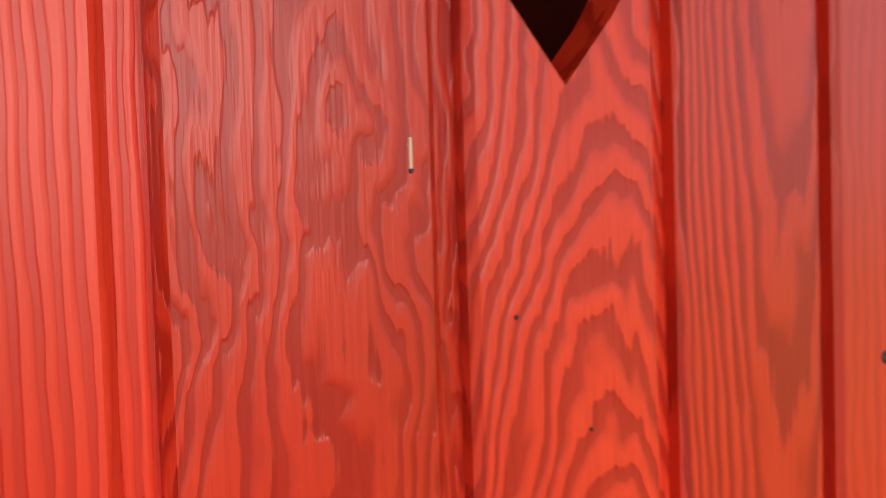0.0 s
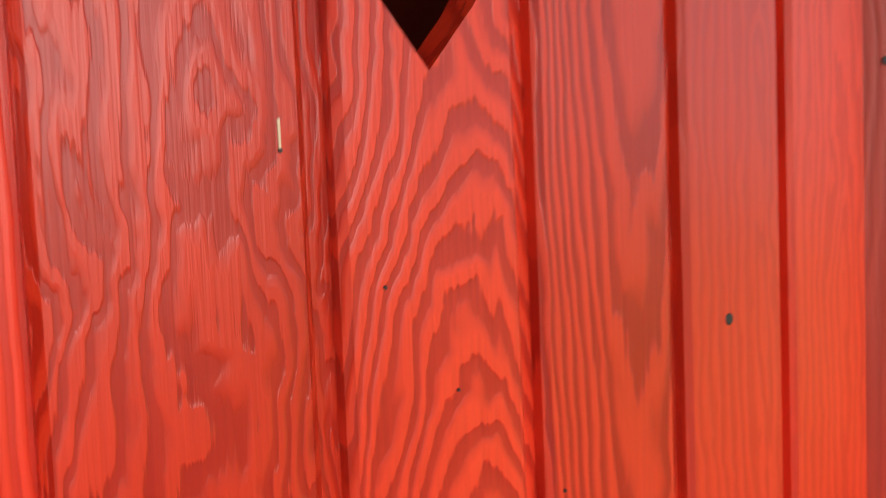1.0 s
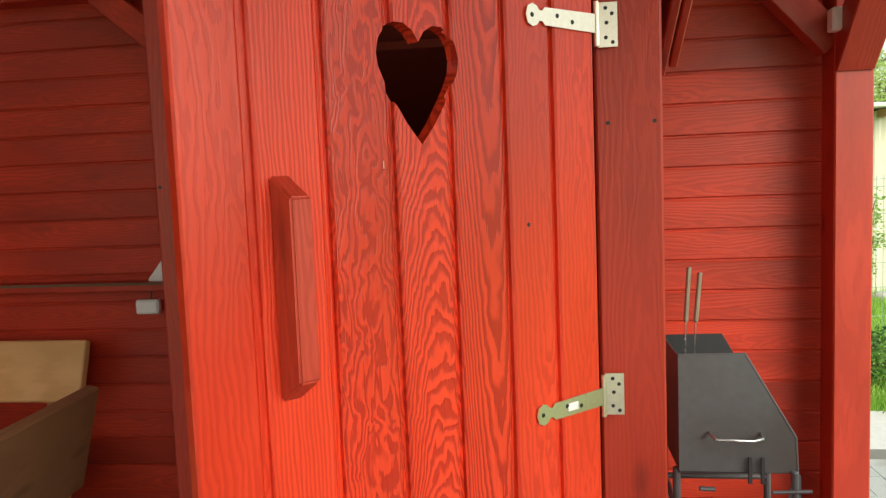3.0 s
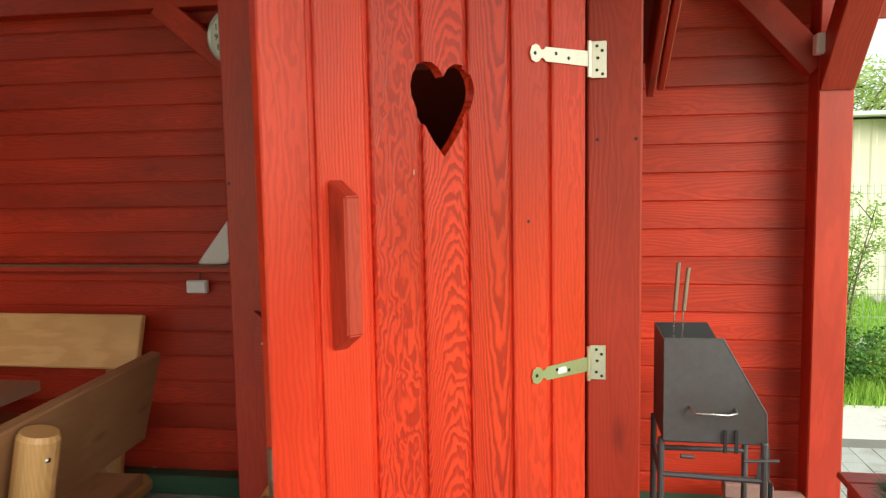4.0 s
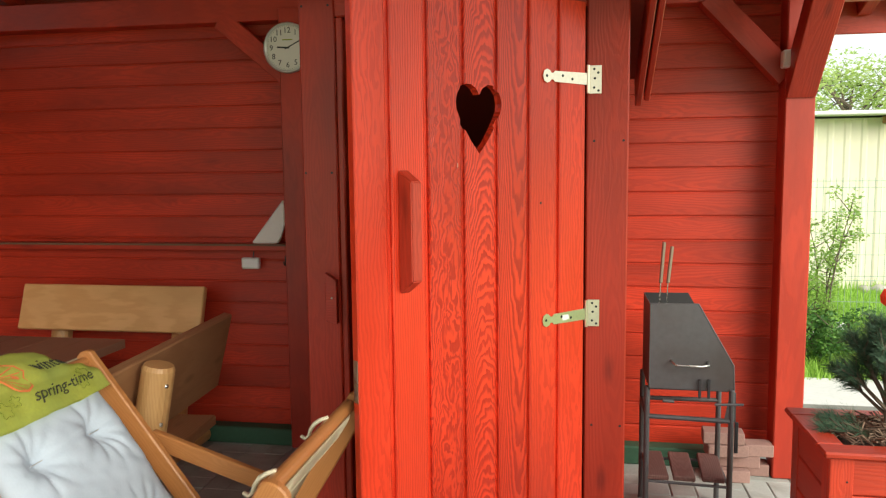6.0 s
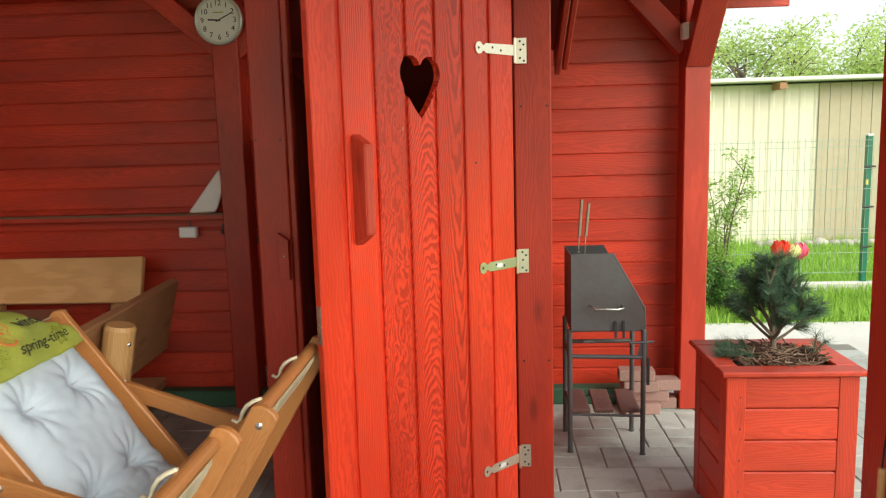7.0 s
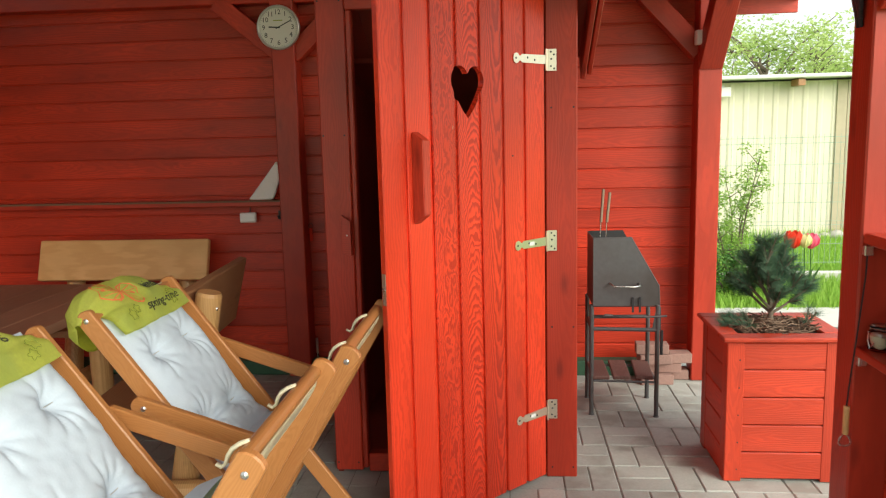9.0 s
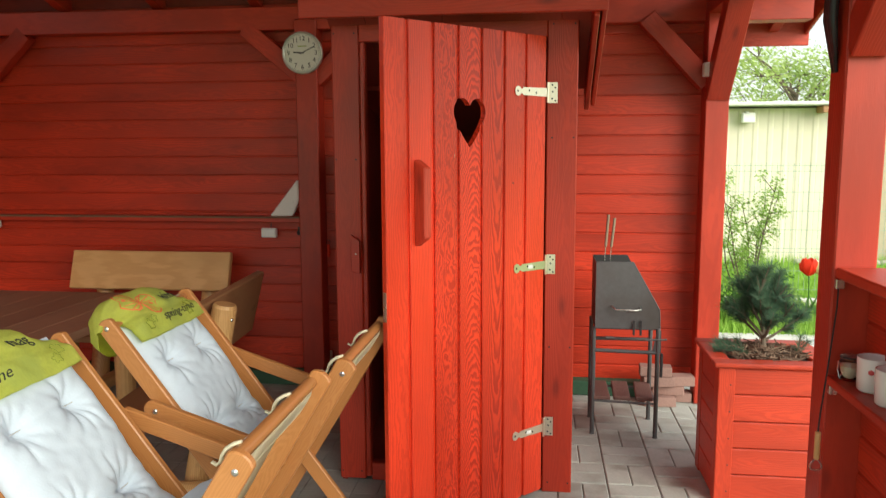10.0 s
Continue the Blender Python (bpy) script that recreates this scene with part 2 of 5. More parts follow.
HOLE = plain("black_screw", (0.02, 0.018, 0.018), rough=0.5)
GRILL = plain("sooty_grey_sheet_steel", (0.115, 0.115, 0.120), rough=0.5, metal=0.35, vary=0.35, scale=9, bump=0.1, dirt=(0.075, 0.06, 0.05))
GRILL_IN = plain("black_soot", (0.03, 0.03, 0.032), rough=0.75, vary=0.3)
PAVER = plain("grey_concrete_paver", (0.42, 0.435, 0.40), rough=0.8, vary=0.30, scale=22, bump=0.35, dirt=(0.27, 0.26, 0.225), vary2=0.2)
JOINT = plain("sandy_joint", (0.20, 0.19, 0.16), rough=0.95, vary=0.4, scale=30, bump=0.4)
BRICK = plain("brown_brick", (0.30, 0.18, 0.15), rough=0.85, vary=0.4, scale=25, bump=0.4, vary2=0.2)
GREEN_BEAM = plain("green_impregnated_beam", (0.035, 0.10, 0.055), rough=0.7, vary=0.4, scale=10, bump=0.2)
CLOTH = plain("white_cotton", (0.57, 0.65, 0.74), rough=0.9, vary=0.08, scale=40, bump=0.15, spec=0.2)
LIME = plain("lime_green_cotton", (0.70, 0.74, 0.15), rough=0.9, vary=0.25, scale=26, bump=0.25, spec=0.2, dirt=(0.58, 0.66, 0.17))
ORANGE = plain("orange_print", (0.85, 0.25, 0.07), rough=0.9, vary=0.15)
INK = plain("dark_print", (0.05, 0.055, 0.03), rough=0.9)
PALE_PRINT = plain("olive_print", (0.30, 0.35, 0.03), rough=0.9)
CREAM = plain("cream_canvas", (0.74, 0.66, 0.46), rough=0.85, vary=0.08, scale=50)
WHITE = plain("white_plastic", (0.85, 0.85, 0.83), rough=0.45, vary=0.06)
DIAL = plain("off_white_dial", (0.70, 0.68, 0.60), rough=0.5, vary=0.05)
RIM = plain("silver_grey_rim", (0.56, 0.54, 0.50), rough=0.35, metal=0.4)
BLACK = plain("black_plastic", (0.02, 0.02, 0.022), rough=0.5)
PAPER = plain("white_paper", (0.86, 0.85, 0.82), rough=0.9, vary=0.08)
SOIL = plain("dark_soil", (0.055, 0.036, 0.026), rough=0.95, vary=0.5, scale=25, bump=0.6)
MULCH = leafy("bark_and_dry_twigs", (0.10, 0.06, 0.042), (0.26, 0.175, 0.12), 0.9, 0.0)
NEEDLE = leafy("pine_needles", (0.035, 0.090, 0.055), (0.13, 0.21, 0.12), 0.5, 0.2)
TWIG = plain("pine_twig", (0.16, 0.10, 0.06), rough=0.9, vary=0.3)
LEAF = leafy("spring_leaves", (0.20, 0.36, 0.06), (0.40, 0.56, 0.14), 0.55, 0.5)
LEAF_TREE = leafy("young_tree_leaves", (0.40, 0.54, 0.14), (0.66, 0.76, 0.32), 0.55, 0.6)
LEAF_DARK = leafy("garden_leaves", (0.05, 0.14, 0.03), (0.14, 0.27, 0.05), 0.55, 0.3)
BARK = plain("grey_bark", (0.15, 0.115, 0.085), rough=0.95, vary=0.4, scale=12, bump=0.5)
GRASS = leafy("grass_blades", (0.24, 0.42, 0.05), (0.44, 0.66, 0.13), 0.6, 0.4)
LAWN = plain("lawn_ground", (0.16, 0.32, 0.04), rough=0.95, vary=0.45, scale=3, bump=0.5)
CONCRETE = plain("pale_concrete", (0.62, 0.60, 0.55), rough=0.9, vary=0.25, scale=6, bump=0.3, dirt=(0.48, 0.46, 0.41))
SHED = plain("cream_trapezoid_sheet", (0.72, 0.67, 0.52), rough=0.55, vary=0.12, scale=3, bump=0.05, dirt=(0.62, 0.56, 0.43))
ROOF_SHEET = plain("pale_roof_sheet", (0.66, 0.66, 0.60), rough=0.6, vary=0.2)
WIRE = plain("green_wire", (0.30, 0.40, 0.30), rough=0.5)
TAG_YELLOW = plain("yellow_tag", (0.80, 0.62, 0.05), rough=0.5)
POST_GREEN = plain("dark_green_powder_coat", (0.012, 0.15, 0.085), rough=0.4)
TAN_SHEET = plain("tan_weathered_sheet", (0.46, 0.39, 0.27), rough=0.6, vary=0.2, scale=3, bump=0.05, dirt=(0.36, 0.30, 0.21))
STONE = plain("grey_field_stone", (0.40, 0.37, 0.33), rough=0.9, vary=0.35, scale=14, bump=0.4, vary2=0.3)
PETAL_RED = leafy("red_petals", (0.75, 0.03, 0.012), (0.85, 0.07, 0.03), 0.5, 0.3)
PETAL_CREAM = leafy("cream_petals", (0.72, 0.72, 0.30), (0.85, 0.83, 0.45), 0.5, 0.3)
PETAL_PINK = leafy("pink_petals", (0.80, 0.10, 0.20), (0.85, 0.2, 0.3), 0.5, 0.3)
CERAMIC = plain("white_glazed_ceramic", (0.78, 0.76, 0.72), rough=0.2, vary=0.05)
RED_PRINT = plain("red_glaze_print", (0.55, 0.03, 0.03), rough=0.3)
SHINGLE = plain("dark_roofing", (0.06, 0.055, 0.05), rough=0.9, vary=0.3)


def glass(name):
    m, n, l, p = nodes_of(name)
    p.inputs["Transmission Weight"].default_value = 1.0
    p.inputs["Roughness"].default_value = 0.03
    p.inputs["Base Color"].default_value = (0.95, 0.96, 0.95, 1)
    return m


GLASS = glass("clear_glass")

# ---- building blocks ----
def thing(name, base=(0, 0, 0), label="", category="", group="", kind="", turn=None):
    ob = new(name)
    ob.empty_display_size = 0.1
    ob.matrix_world = turn if turn is not None else Matrix.Translation(base)
    return tagged(ob, label, category, group, kind)


def mesh_of(name, bm, smooth=False):
    me = bpy.data.meshes.new(name)
    bmesh.ops.recalc_face_normals(bm, faces=bm.faces)
    if smooth:
        for f in bm.faces:
            f.smooth = True
    bm.to_mesh(me)
    bm.free()
    return me


def part(name, bm, material, parent=None, label="", m=None, smooth=False, kind=""):
    """Links a bmesh, or a mesh that others share, as one object under a thing or a part; m is its pose in the parent."""
    me = bm if isinstance(bm, bpy.types.Mesh) else mesh_of(name, bm, smooth)
    if not me.materials:
        me.materials.append(material)
    ob = new(name, me)
    if parent is not None:
        ob.parent = parent
    if m is not None:
        ob.matrix_basis = m
    return tagged(ob, label, kind=kind)


def box(x0, x1, y0, y1, z0, z1, bevel=0.003, bm=None):
    bm = bm or bmesh.new()
    vs = [bm.verts.new((x, y, z)) for x in (x0, x1) for y in (y0, y1) for z in (z0, z1)]
    fs = [bm.faces.new([vs[i] for i in q]) for q in ((0, 1, 3, 2), (4, 6, 7, 5), (0, 4, 5, 1), (2, 3, 7, 6), (0, 2, 6, 4), (1, 5, 7, 3))]
    if bevel:
        es = list({e for f in fs for e in f.edges})
        bmesh.ops.bevel(bm, geom=es, offset=bevel, segments=1, affect="EDGES", profile=0.5)
    return bm


def along(p0, p1, up=(0, 0, 1)):
    """The pose whose x runs from p0 to p1 and whose z is nearest to up; and the length."""
    p0, p1 = Vector(p0), Vector(p1)
    x = (p1 - p0).normalized()
    y = Vector(up).cross(x)
    y = y.normalized() if y.length > 1e-4 else Vector((0, 1, 0))
    z = x.cross(y)
    m = Matrix((x, y, z)).transposed().to_4x4()
    m.translation = p0
    return m, (p1 - p0).length


def bar(name, p0, p1, width, thick, material, parent=None, up=(0, 0, 1), bevel=0.004, label=""):
    """A straight timber from p0 to p1: width across, thick along up, centred on the line."""
    m, length = along(p0, p1, up)
    return part(name, box(0, length, -width / 2, width / 2, -thick / 2, thick / 2, bevel), material, parent, label, m)


def tube(points, radius, sides=10, bm=None, taper=None, caps=True):
    """A round bar through the points; taper gives a radius for each."""
    bm = bm or bmesh.new()
    pts = [Vector(p) for p in points]
    rings = []
    prev = None
    for i, p in enumerate(pts):
        d = (pts[min(i + 1, len(pts) - 1)] - pts[max(i - 1, 0)]).normalized()
        side = prev if prev is not None else (Vector((0, 0, 1)) if abs(d.z) < 0.9 else Vector((1, 0, 0)))
        u = (side - d * side.dot(d)).normalized()
        prev = u
        v = d.cross(u)
        r = taper[i] if taper else radius
        rings.append([bm.verts.new(p + r * (math.cos(2 * math.pi * k / sides) * u + math.sin(2 * math.pi * k / sides) * v)) for k in range(sides)])
    for a, b in zip(rings, rings[1:]):
        for k in range(sides):
            bm.faces.new((a[k], a[(k + 1) % sides], b[(k + 1) % sides], b[k]))
    if caps:
        bm.faces.new(rings[0][::-1])
        bm.faces.new(rings[-1])
    return bm


def rod(p0, p1, r, sides=12, bm=None):
    """A round bar with slightly eased ends."""
    p0, p1 = Vector(p0), Vector(p1)
    d = (p1 - p0).normalized() * min(r * 0.3, 0.004)
    return tube([p0, p0 + d, p1 - d, p1], r, sides, bm, [r * 0.75, r, r, r * 0.75])


def lathe(profile, sides=24, bm=None):
    """A turned body from (radius, z) pairs, round the z axis."""
    bm = bm or bmesh.new()
    rings = [[bm.verts.new((r * math.cos(2 * math.pi * k / sides), r * math.sin(2 * math.pi * k / sides), z)) for k in range(sides)] for r, z in profile]
    for a, b in zip(rings, rings[1:]):
        for k in range(sides):
            bm.faces.new((a[k], a[(k + 1) % sides], b[(k + 1) % sides], b[k]))
    bm.faces.new(rings[0][::-1])
    bm.faces.new(rings[-1])
    return bm


def prism(outline, z0, z1, bm=None, bevel=0.0):
    """An outline in x and y, drawn up from z0 to z1."""
    bm = bm or bmesh.new()
    lo = [bm.verts.new((x, y, z0)) for x, y in outline]
    hi = [bm.verts.new((x, y, z1)) for x, y in outline]
    k = len(lo)
    fs = [bm.faces.new(lo[::-1]), bm.faces.new(hi)]
    fs += [bm.faces.new((lo[i], lo[(i + 1) % k], hi[(i + 1) % k], hi[i])) for i in range(k)]
    if bevel:
        bmesh.ops.bevel(bm, geom=list({e for f in fs for e in f.edges}), offset=bevel, segments=1, affect="EDGES")
    return bm


def board_mesh(name, length, width, thick, lip, back=0.006, ease=None):
    """A matched board along x: a proud face with eased edges and, on its high-y side, a recessed tongue as wide as lip."""
    h = width / 2
    prof = [(-h, 0), (-h, thick - 0.004), (-h + 0.004, thick), (h - lip - 0.006, thick)]
    prof += [(h - lip, thick - back)] if ease is None else [(h - lip - 0.001, thick - ease), (h - lip, thick - back)]
    prof += [(h, thick - back), (h, 0)]
    bm = bmesh.new()
    a = [bm.verts.new((0, y, z)) for y, z in prof]
    b = [bm.verts.new((length, y, z)) for y, z in prof]
    k = len(prof)
    for i in range(k):
        bm.faces.new((a[i], a[(i + 1) % k], b[(i + 1) % k], b[i]))
    bm.faces.new(a[::-1])
    bm.faces.new(b)
    return mesh_of(name, bm)


def words(text, size, material, parent, m, name="lettering", depth=0.0006, shear=0.0):
    """Lettering in the built-in font as a mesh."""
    cu = bpy.data.curves.new(name, "FONT")
    cu.body, cu.size, cu.extrude, cu.shear = text, size, depth, shear
    cu.align_x, cu.align_y = "CENTER", "CENTER"
    cu.resolution_u = 2
    tmp = new(name, cu)
    me = bpy.data.meshes.new_from_object(tmp.evaluated_get(bpy.context.evaluated_depsgraph_get()))
    bpy.data.objects.remove(tmp)
    me.materials.clear()
    return part(name, me, material, parent, "", m)

# ---- the ground ----
ground_bm = bmesh.new()
bmesh.ops.create_grid(ground_bm, x_segments=60, y_segments=60, size=60)
for v in ground_bm.verts:
    v.co.z = -0.07
ground = tagged(part("ground", ground_bm, LAWN), "green lawn ground that reaches the horizon", "lawn", kind="structure")

PAVE = (-4.6, 3.0, -6.0, 3.6)
floor = tagged(part("floor", box(PAVE[0], PAVE[1], PAVE[2], PAVE[3], -0.2, -0.0065, 0.0), JOINT), "sandy bed under grey concrete block paving", "floor", kind="structure")
path = tagged(part("pavement", box(1.9, 9.0, 3.4, 4.38, -0.2, -0.03, 0.0), CONCRETE), "pale sunlit concrete garden path", "pavement", kind="structure")

# ---- the shelter: back wall of planks, posts, beams, braces ----
WALL_Y = 2.44
STEP = 0.1285
wall_back = thing("wall_back", (0, WALL_Y, 0), "back wall of red-stained horizontal wooden planks", "wall", kind="structure")
part("backing", box(-4.0, 1.55, 0.02, 0.06, 0.05, 2.75, 0), RED_SHADED, wall_back)
for i in range(20):
    z = 0.055 + 0.1285 * i + 0.1285 / 2
    # planks butt behind the post beside the clock
    for x0, x1 in ((-3.95, -1.13), (-1.13, 1.54)):
        me = board_mesh("plank", x1 - x0, STEP, 0.018, 0.006, 0.007)
        part("plank", me, RED_WALL, wall_back, "", Matrix.Translation((x1, 0.02, z)) @ Matrix(((-1, 0, 0, 0), (0, 0, -1, 0), (0, -1, 0, 0), (0, 0, 0, 1))))

wall_left = thing("wall_left", (-4.0, 0, 0), "side wall of red-stained horizontal wooden planks", "wall", kind="structure")
part("backing", box(-0.06, -0.02, -2.0, 2.5, 0.05, 2.75, 0), RED_SHADED, wall_left)
for i in range(20):
    z = 0.055 + 0.1285 * i + 0.1285 / 2
    me = board_mesh("plank", 4.4, STEP, 0.018, 0.006, 0.007)
    part("plank", me, RED_WALL, wall_left, "", Matrix.Translation((-0.02, -2.0, z)) @ Matrix(((0, 0, 1, 0), (1, 0, 0, 0), (0, 1, 0, 0), (0, 0, 0, 1))))

trim_base = tagged(part("trim_base", box(-3.98, 1.36, 2.33, 2.43, 0.0, 0.10, 0.008), GREEN_BEAM), "green-treated square sill beam at the wall's foot", "sill beam", kind="structure")


def post(name, x, y, z1, w=0.14, label="square red-stained wooden post"):
    ob = part(name, box(0, z1, -w / 2, w / 2, -w / 2, w / 2, 0.006), RED_FRAME, None, label, Matrix.Translation((x, y, 0)) @ pose(0, 0, 0, 0, -90, 0))
    return tagged(ob, category="post", kind="structure")


post_clock = post("post_back", -1.127, 2.375, 2.5, 0.15)
post_right = post("post_right", 1.497, 2.31, 2.5)
post_bar = post("post_bar", 1.4475, -0.025, 2.6, 0.135)
post_left = post("post_left", -3.69, 2.36, 2.5)
beams = []
for p0, p1, w, h in (((-4.3, 2.40, 2.525), (2.06, 2.40, 2.500), 0.14, 0.15), ((1.497, -1.2, 2.53), (1.497, 2.33, 2.53), 0.14, 0.14), ((-3.9, -1.2, 2.53), (-3.9, 2.33, 2.53), 0.14, 0.14)):
    beams.append(tagged(bar("beam", p0, p1, w, h, RED_FRAME), "long red-stained wooden wall plate beam", "beam", kind="structure"))


def brace(p0, p1, w, h, up=(0, 0, 1)):
    return tagged(bar("brace", p0, p1, w, h, RED_FRAME, None, up), "diagonal red-stained wooden knee brace", "brace", kind="structure")


brace((1.445, 2.31, 2.045), (1.065, 2.31, 2.452), 0.09, 0.116)
brace((1.497, 2.275, 1.975), (1.497, 1.755, 2.525), 0.135, 0.12)
brace((-1.17, 2.37, 2.13), (-1.56, 2.37, 2.46), 0.08, 0.11)
brace((-1.08, 2.37, 2.11), (-0.70, 2.37, 2.46), 0.08, 0.11)
brace((-3.63, 2.37, 2.02), (-3.16, 2.37, 2.46), 0.08, 0.12)
brace((1.4475, -0.075, 1.97), (1.4475, -0.62, 2.5), 0.128, 0.12)

for x in (1.458, 1.537):
    tagged(part("bolt", lathe([(0.009, 0), (0.006, 0.004)], 10), STEEL, None, "", Matrix.Translation((x, 2.2185, 1.998)) @ pose(0, 0, 0, 60, 0, 0)), "small steel bolt head in the wooden brace", "bolt", "brace bolts")

# roof: boards on rafters, rising from the back towards the front
SLOPE = 0.33
# the slope in front of the ridge is unseen, added to shade the wall
RIDGE_Y = -0.1
def roof_z(y):
    return 2.62 + (2.40 - y) * SLOPE if y > RIDGE_Y else 2.62 + (2.40 - RIDGE_Y) * SLOPE - (RIDGE_Y - y) * SLOPE


ceiling_bm = bmesh.new()
k = 0
y = 2.95
while y > -2.5:
    y1 = y - 0.12
    if not (y > RIDGE_Y > y1):
        za, zb = roof_z(y) + 0.13, roof_z(y1 + 0.006) + 0.13
        vs = [ceiling_bm.verts.new(c) for c in ((-4.5, y, za), (2.2, y, za), (2.2, y1 + 0.006, zb), (-4.5, y1 + 0.006, zb), (-4.5, y, za + 0.03), (2.2, y, za + 0.03), (2.2, y1 + 0.006, zb + 0.03), (-4.5, y1 + 0.006, zb + 0.03))]
        for q in ((3, 2, 1, 0), (4, 5, 6, 7), (0, 1, 5, 4), (1, 2, 6, 5), (2, 3, 7, 6), (3, 0, 4, 7)):
            ceiling_bm.faces.new([vs[j] for j in q])
    y = y1
ceiling = tagged(part("ceiling", ceiling_bm, RED_SHADED), "underside of the shelter roof, red boards darkened for shade", "ceiling", kind="structure")
roof_bm = bmesh.new()
for y0, y1 in ((3.0, RIDGE_Y), (RIDGE_Y, -2.6)):
    vs = [roof_bm.verts.new(c) for z in (0.165, 0.20) for c in ((-4.6, y0, roof_z(y0) + z), (2.3, y0, roof_z(y0) + z), (2.3, y1, roof_z(y1) + z), (-4.6, y1, roof_z(y1) + z))]
    for q in ((3, 2, 1, 0), (4, 5, 6, 7), (0, 1, 5, 4), (1, 2, 6, 5), (2, 3, 7, 6), (3, 0, 4, 7)):
        roof_bm.faces.new([vs[j] for j in q])
tagged(part("roof", roof_bm, SHINGLE), "dark roofing felt on the shelter, its unseen front slope added for shade", "roof", kind="structure")
for x in (-3.6, -2.9, -2.2, -1.5, -0.8, -0.1, 0.6, 1.3, 2.0):
    tagged(bar("rafter", (x, 2.95, roof_z(2.95) + 0.06), (x, RIDGE_Y, roof_z(RIDGE_Y) + 0.06), 0.07, 0.13, RED_FRAME), "sloping red-stained wooden rafter", "rafter", "rafters of the shelter", "structure")
for x in (-3.6, -2.2, -0.8, 0.6, 2.0):
    tagged(bar("rafter", (x, -2.55, roof_z(-2.55) + 0.06), (x, RIDGE_Y - 0.03, roof_z(RIDGE_Y) + 0.06), 0.07, 0.13, RED_FRAME), "sloping red-stained wooden rafter", "rafter", "rafters of the shelter", "structure")
tagged(bar("trim_eave", (-4.5, 2.965, 2.475), (2.24, 2.965, 2.468), 0.025, 0.25, RED_FRAME), "red-stained eaves board", "eaves board", kind="structure")
tagged(bar("trim_barge", (2.22, 2.98, roof_z(2.98) + 0.07), (2.22, RIDGE_Y, roof_z(RIDGE_Y) + 0.07), 0.025, 0.17, RED_FRAME), "red-stained barge board on the roof's edge", "barge board", kind="structure")

# parapet with a counter, on the shelter's open side
wall_bar = thing("wall_bar", (1.462, -0.1, 0), "low red-stained plank wall under a bar counter", "wall", kind="structure")
part("backing", box(0.05, 0.09, -2.6, 0.0, 0.05, 1.22, 0), RED_SHADED, wall_bar)
for i in range(9):
    me = board_mesh("plank", 2.6, STEP, 0.018, 0.006, 0.007)
    part("plank", me, RED_WALL, wall_bar, "", Matrix.Translation((0.05, 0.0, 0.06 + 0.1285 * (i + 0.5))) @ Matrix(((0, 0, -1, 0), (-1, 0, 0, 0), (0, 1, 0, 0), (0, 0, 0, 1))))
tagged(part("counter", box(0, 2.6, -0.17, 0.17, 0, 0.035, 0.006), RED_PLANTER, None, "", Matrix.Translation((1.555, -0.095, 1.225)) @ pose(0, 0, 0, 0, 0, -90)), "red-stained wooden bar counter board on the low wall", "counter")
shelf = tagged(part("shelf", box(0, 2.4, -0.066, 0.066, 0, 0.028, 0.004), RED_FRAME, None, "", Matrix.Translation((1.440, -0.0945, 0.87)) @ pose(0, 0, 0, 0, 0, -90)), "narrow red-stained shelf holding mugs", "shelf")
for z in (1.19, 0.835):
    tagged(part("bracket", box(1.384, 1.412, -0.115, -0.093, z, z + 0.034, 0.003), STEEL), "small grey metal corner bracket on the post", "bracket", "brackets on the post")

# ---- the cabin ----
cabin = thing("cabin", (0.02, 0.838, 0), "narrow red wooden cabin with a sloping roof", "cabin")
CY = 0.838
W = Matrix.Translation((-0.02, -CY, 0))
up_board = pose(0, 0, 0, 0, -90, 0)


def upright(name, x0, x1, y0, y1, z0, z1, material, parent, bevel=0.005, label=""):
    """A standing board, its grain upwards."""
    m = W @ Matrix.Translation(((x0 + x1) / 2, (y0 + y1) / 2, z0)) @ Matrix(((0, -1, 0, 0), (0, 0, -1, 0), (1, 0, 0, 0), (0, 0, 0, 1)))
    w, d = (x1 - x0) / 2, (y1 - y0) / 2
    return part(name, box(0, z1 - z0, -w, w, -d, d, bevel), material, parent, label, m)


jamb_left = upright("jamb", -0.548, -0.418, CY, CY + 0.03, 0.02, 2.24, RED_FRAME, cabin)
jamb_right = upright("jamb", 0.449, 0.588, CY, CY + 0.03, 0.0, 2.24, RED_FRAME, cabin)
upright("inner_frame", -0.417, -0.392, CY + 0.004, CY + 0.06, 0.03, 2.14, RED_FRAME, cabin)
# the right one sits in the gap, its shade put into the colour
upright("inner_frame", 0.40, 0.448, CY + 0.035, CY + 0.07, 0.03, 2.14, RED_SHADED, cabin)
part("lintel", box(0, 0.866, -0.05, 0.05, -0.015, 0.015, 0.004), RED_FRAME, cabin, "", W @ Matrix.Translation((-0.417, CY + 0.015, 2.19)) @ pose(0, 0, 0, 90, 0, 0))
part("sill", box(0, 0.84, -0.045, 0.045, -0.03, 0.03, 0.005), RED_FRAME, cabin, "", W @ Matrix.Translation((-0.391, CY + 0.04, 0.055)) @ pose(0, 0, 0, 90, 0, 0))
for z in (0.06, 0.62, 1.60, 2.18):
    for x in (-0.535, -0.439):
        part("nail", lathe([(0.0035, 0), (0.0045, 0.0015)], 8), HOLE, jamb_left, "", jamb_left.matrix_basis.inverted() @ W @ Matrix.Translation((x, CY, z)) @ pose(0, 0, 0, 90, 0, 0))
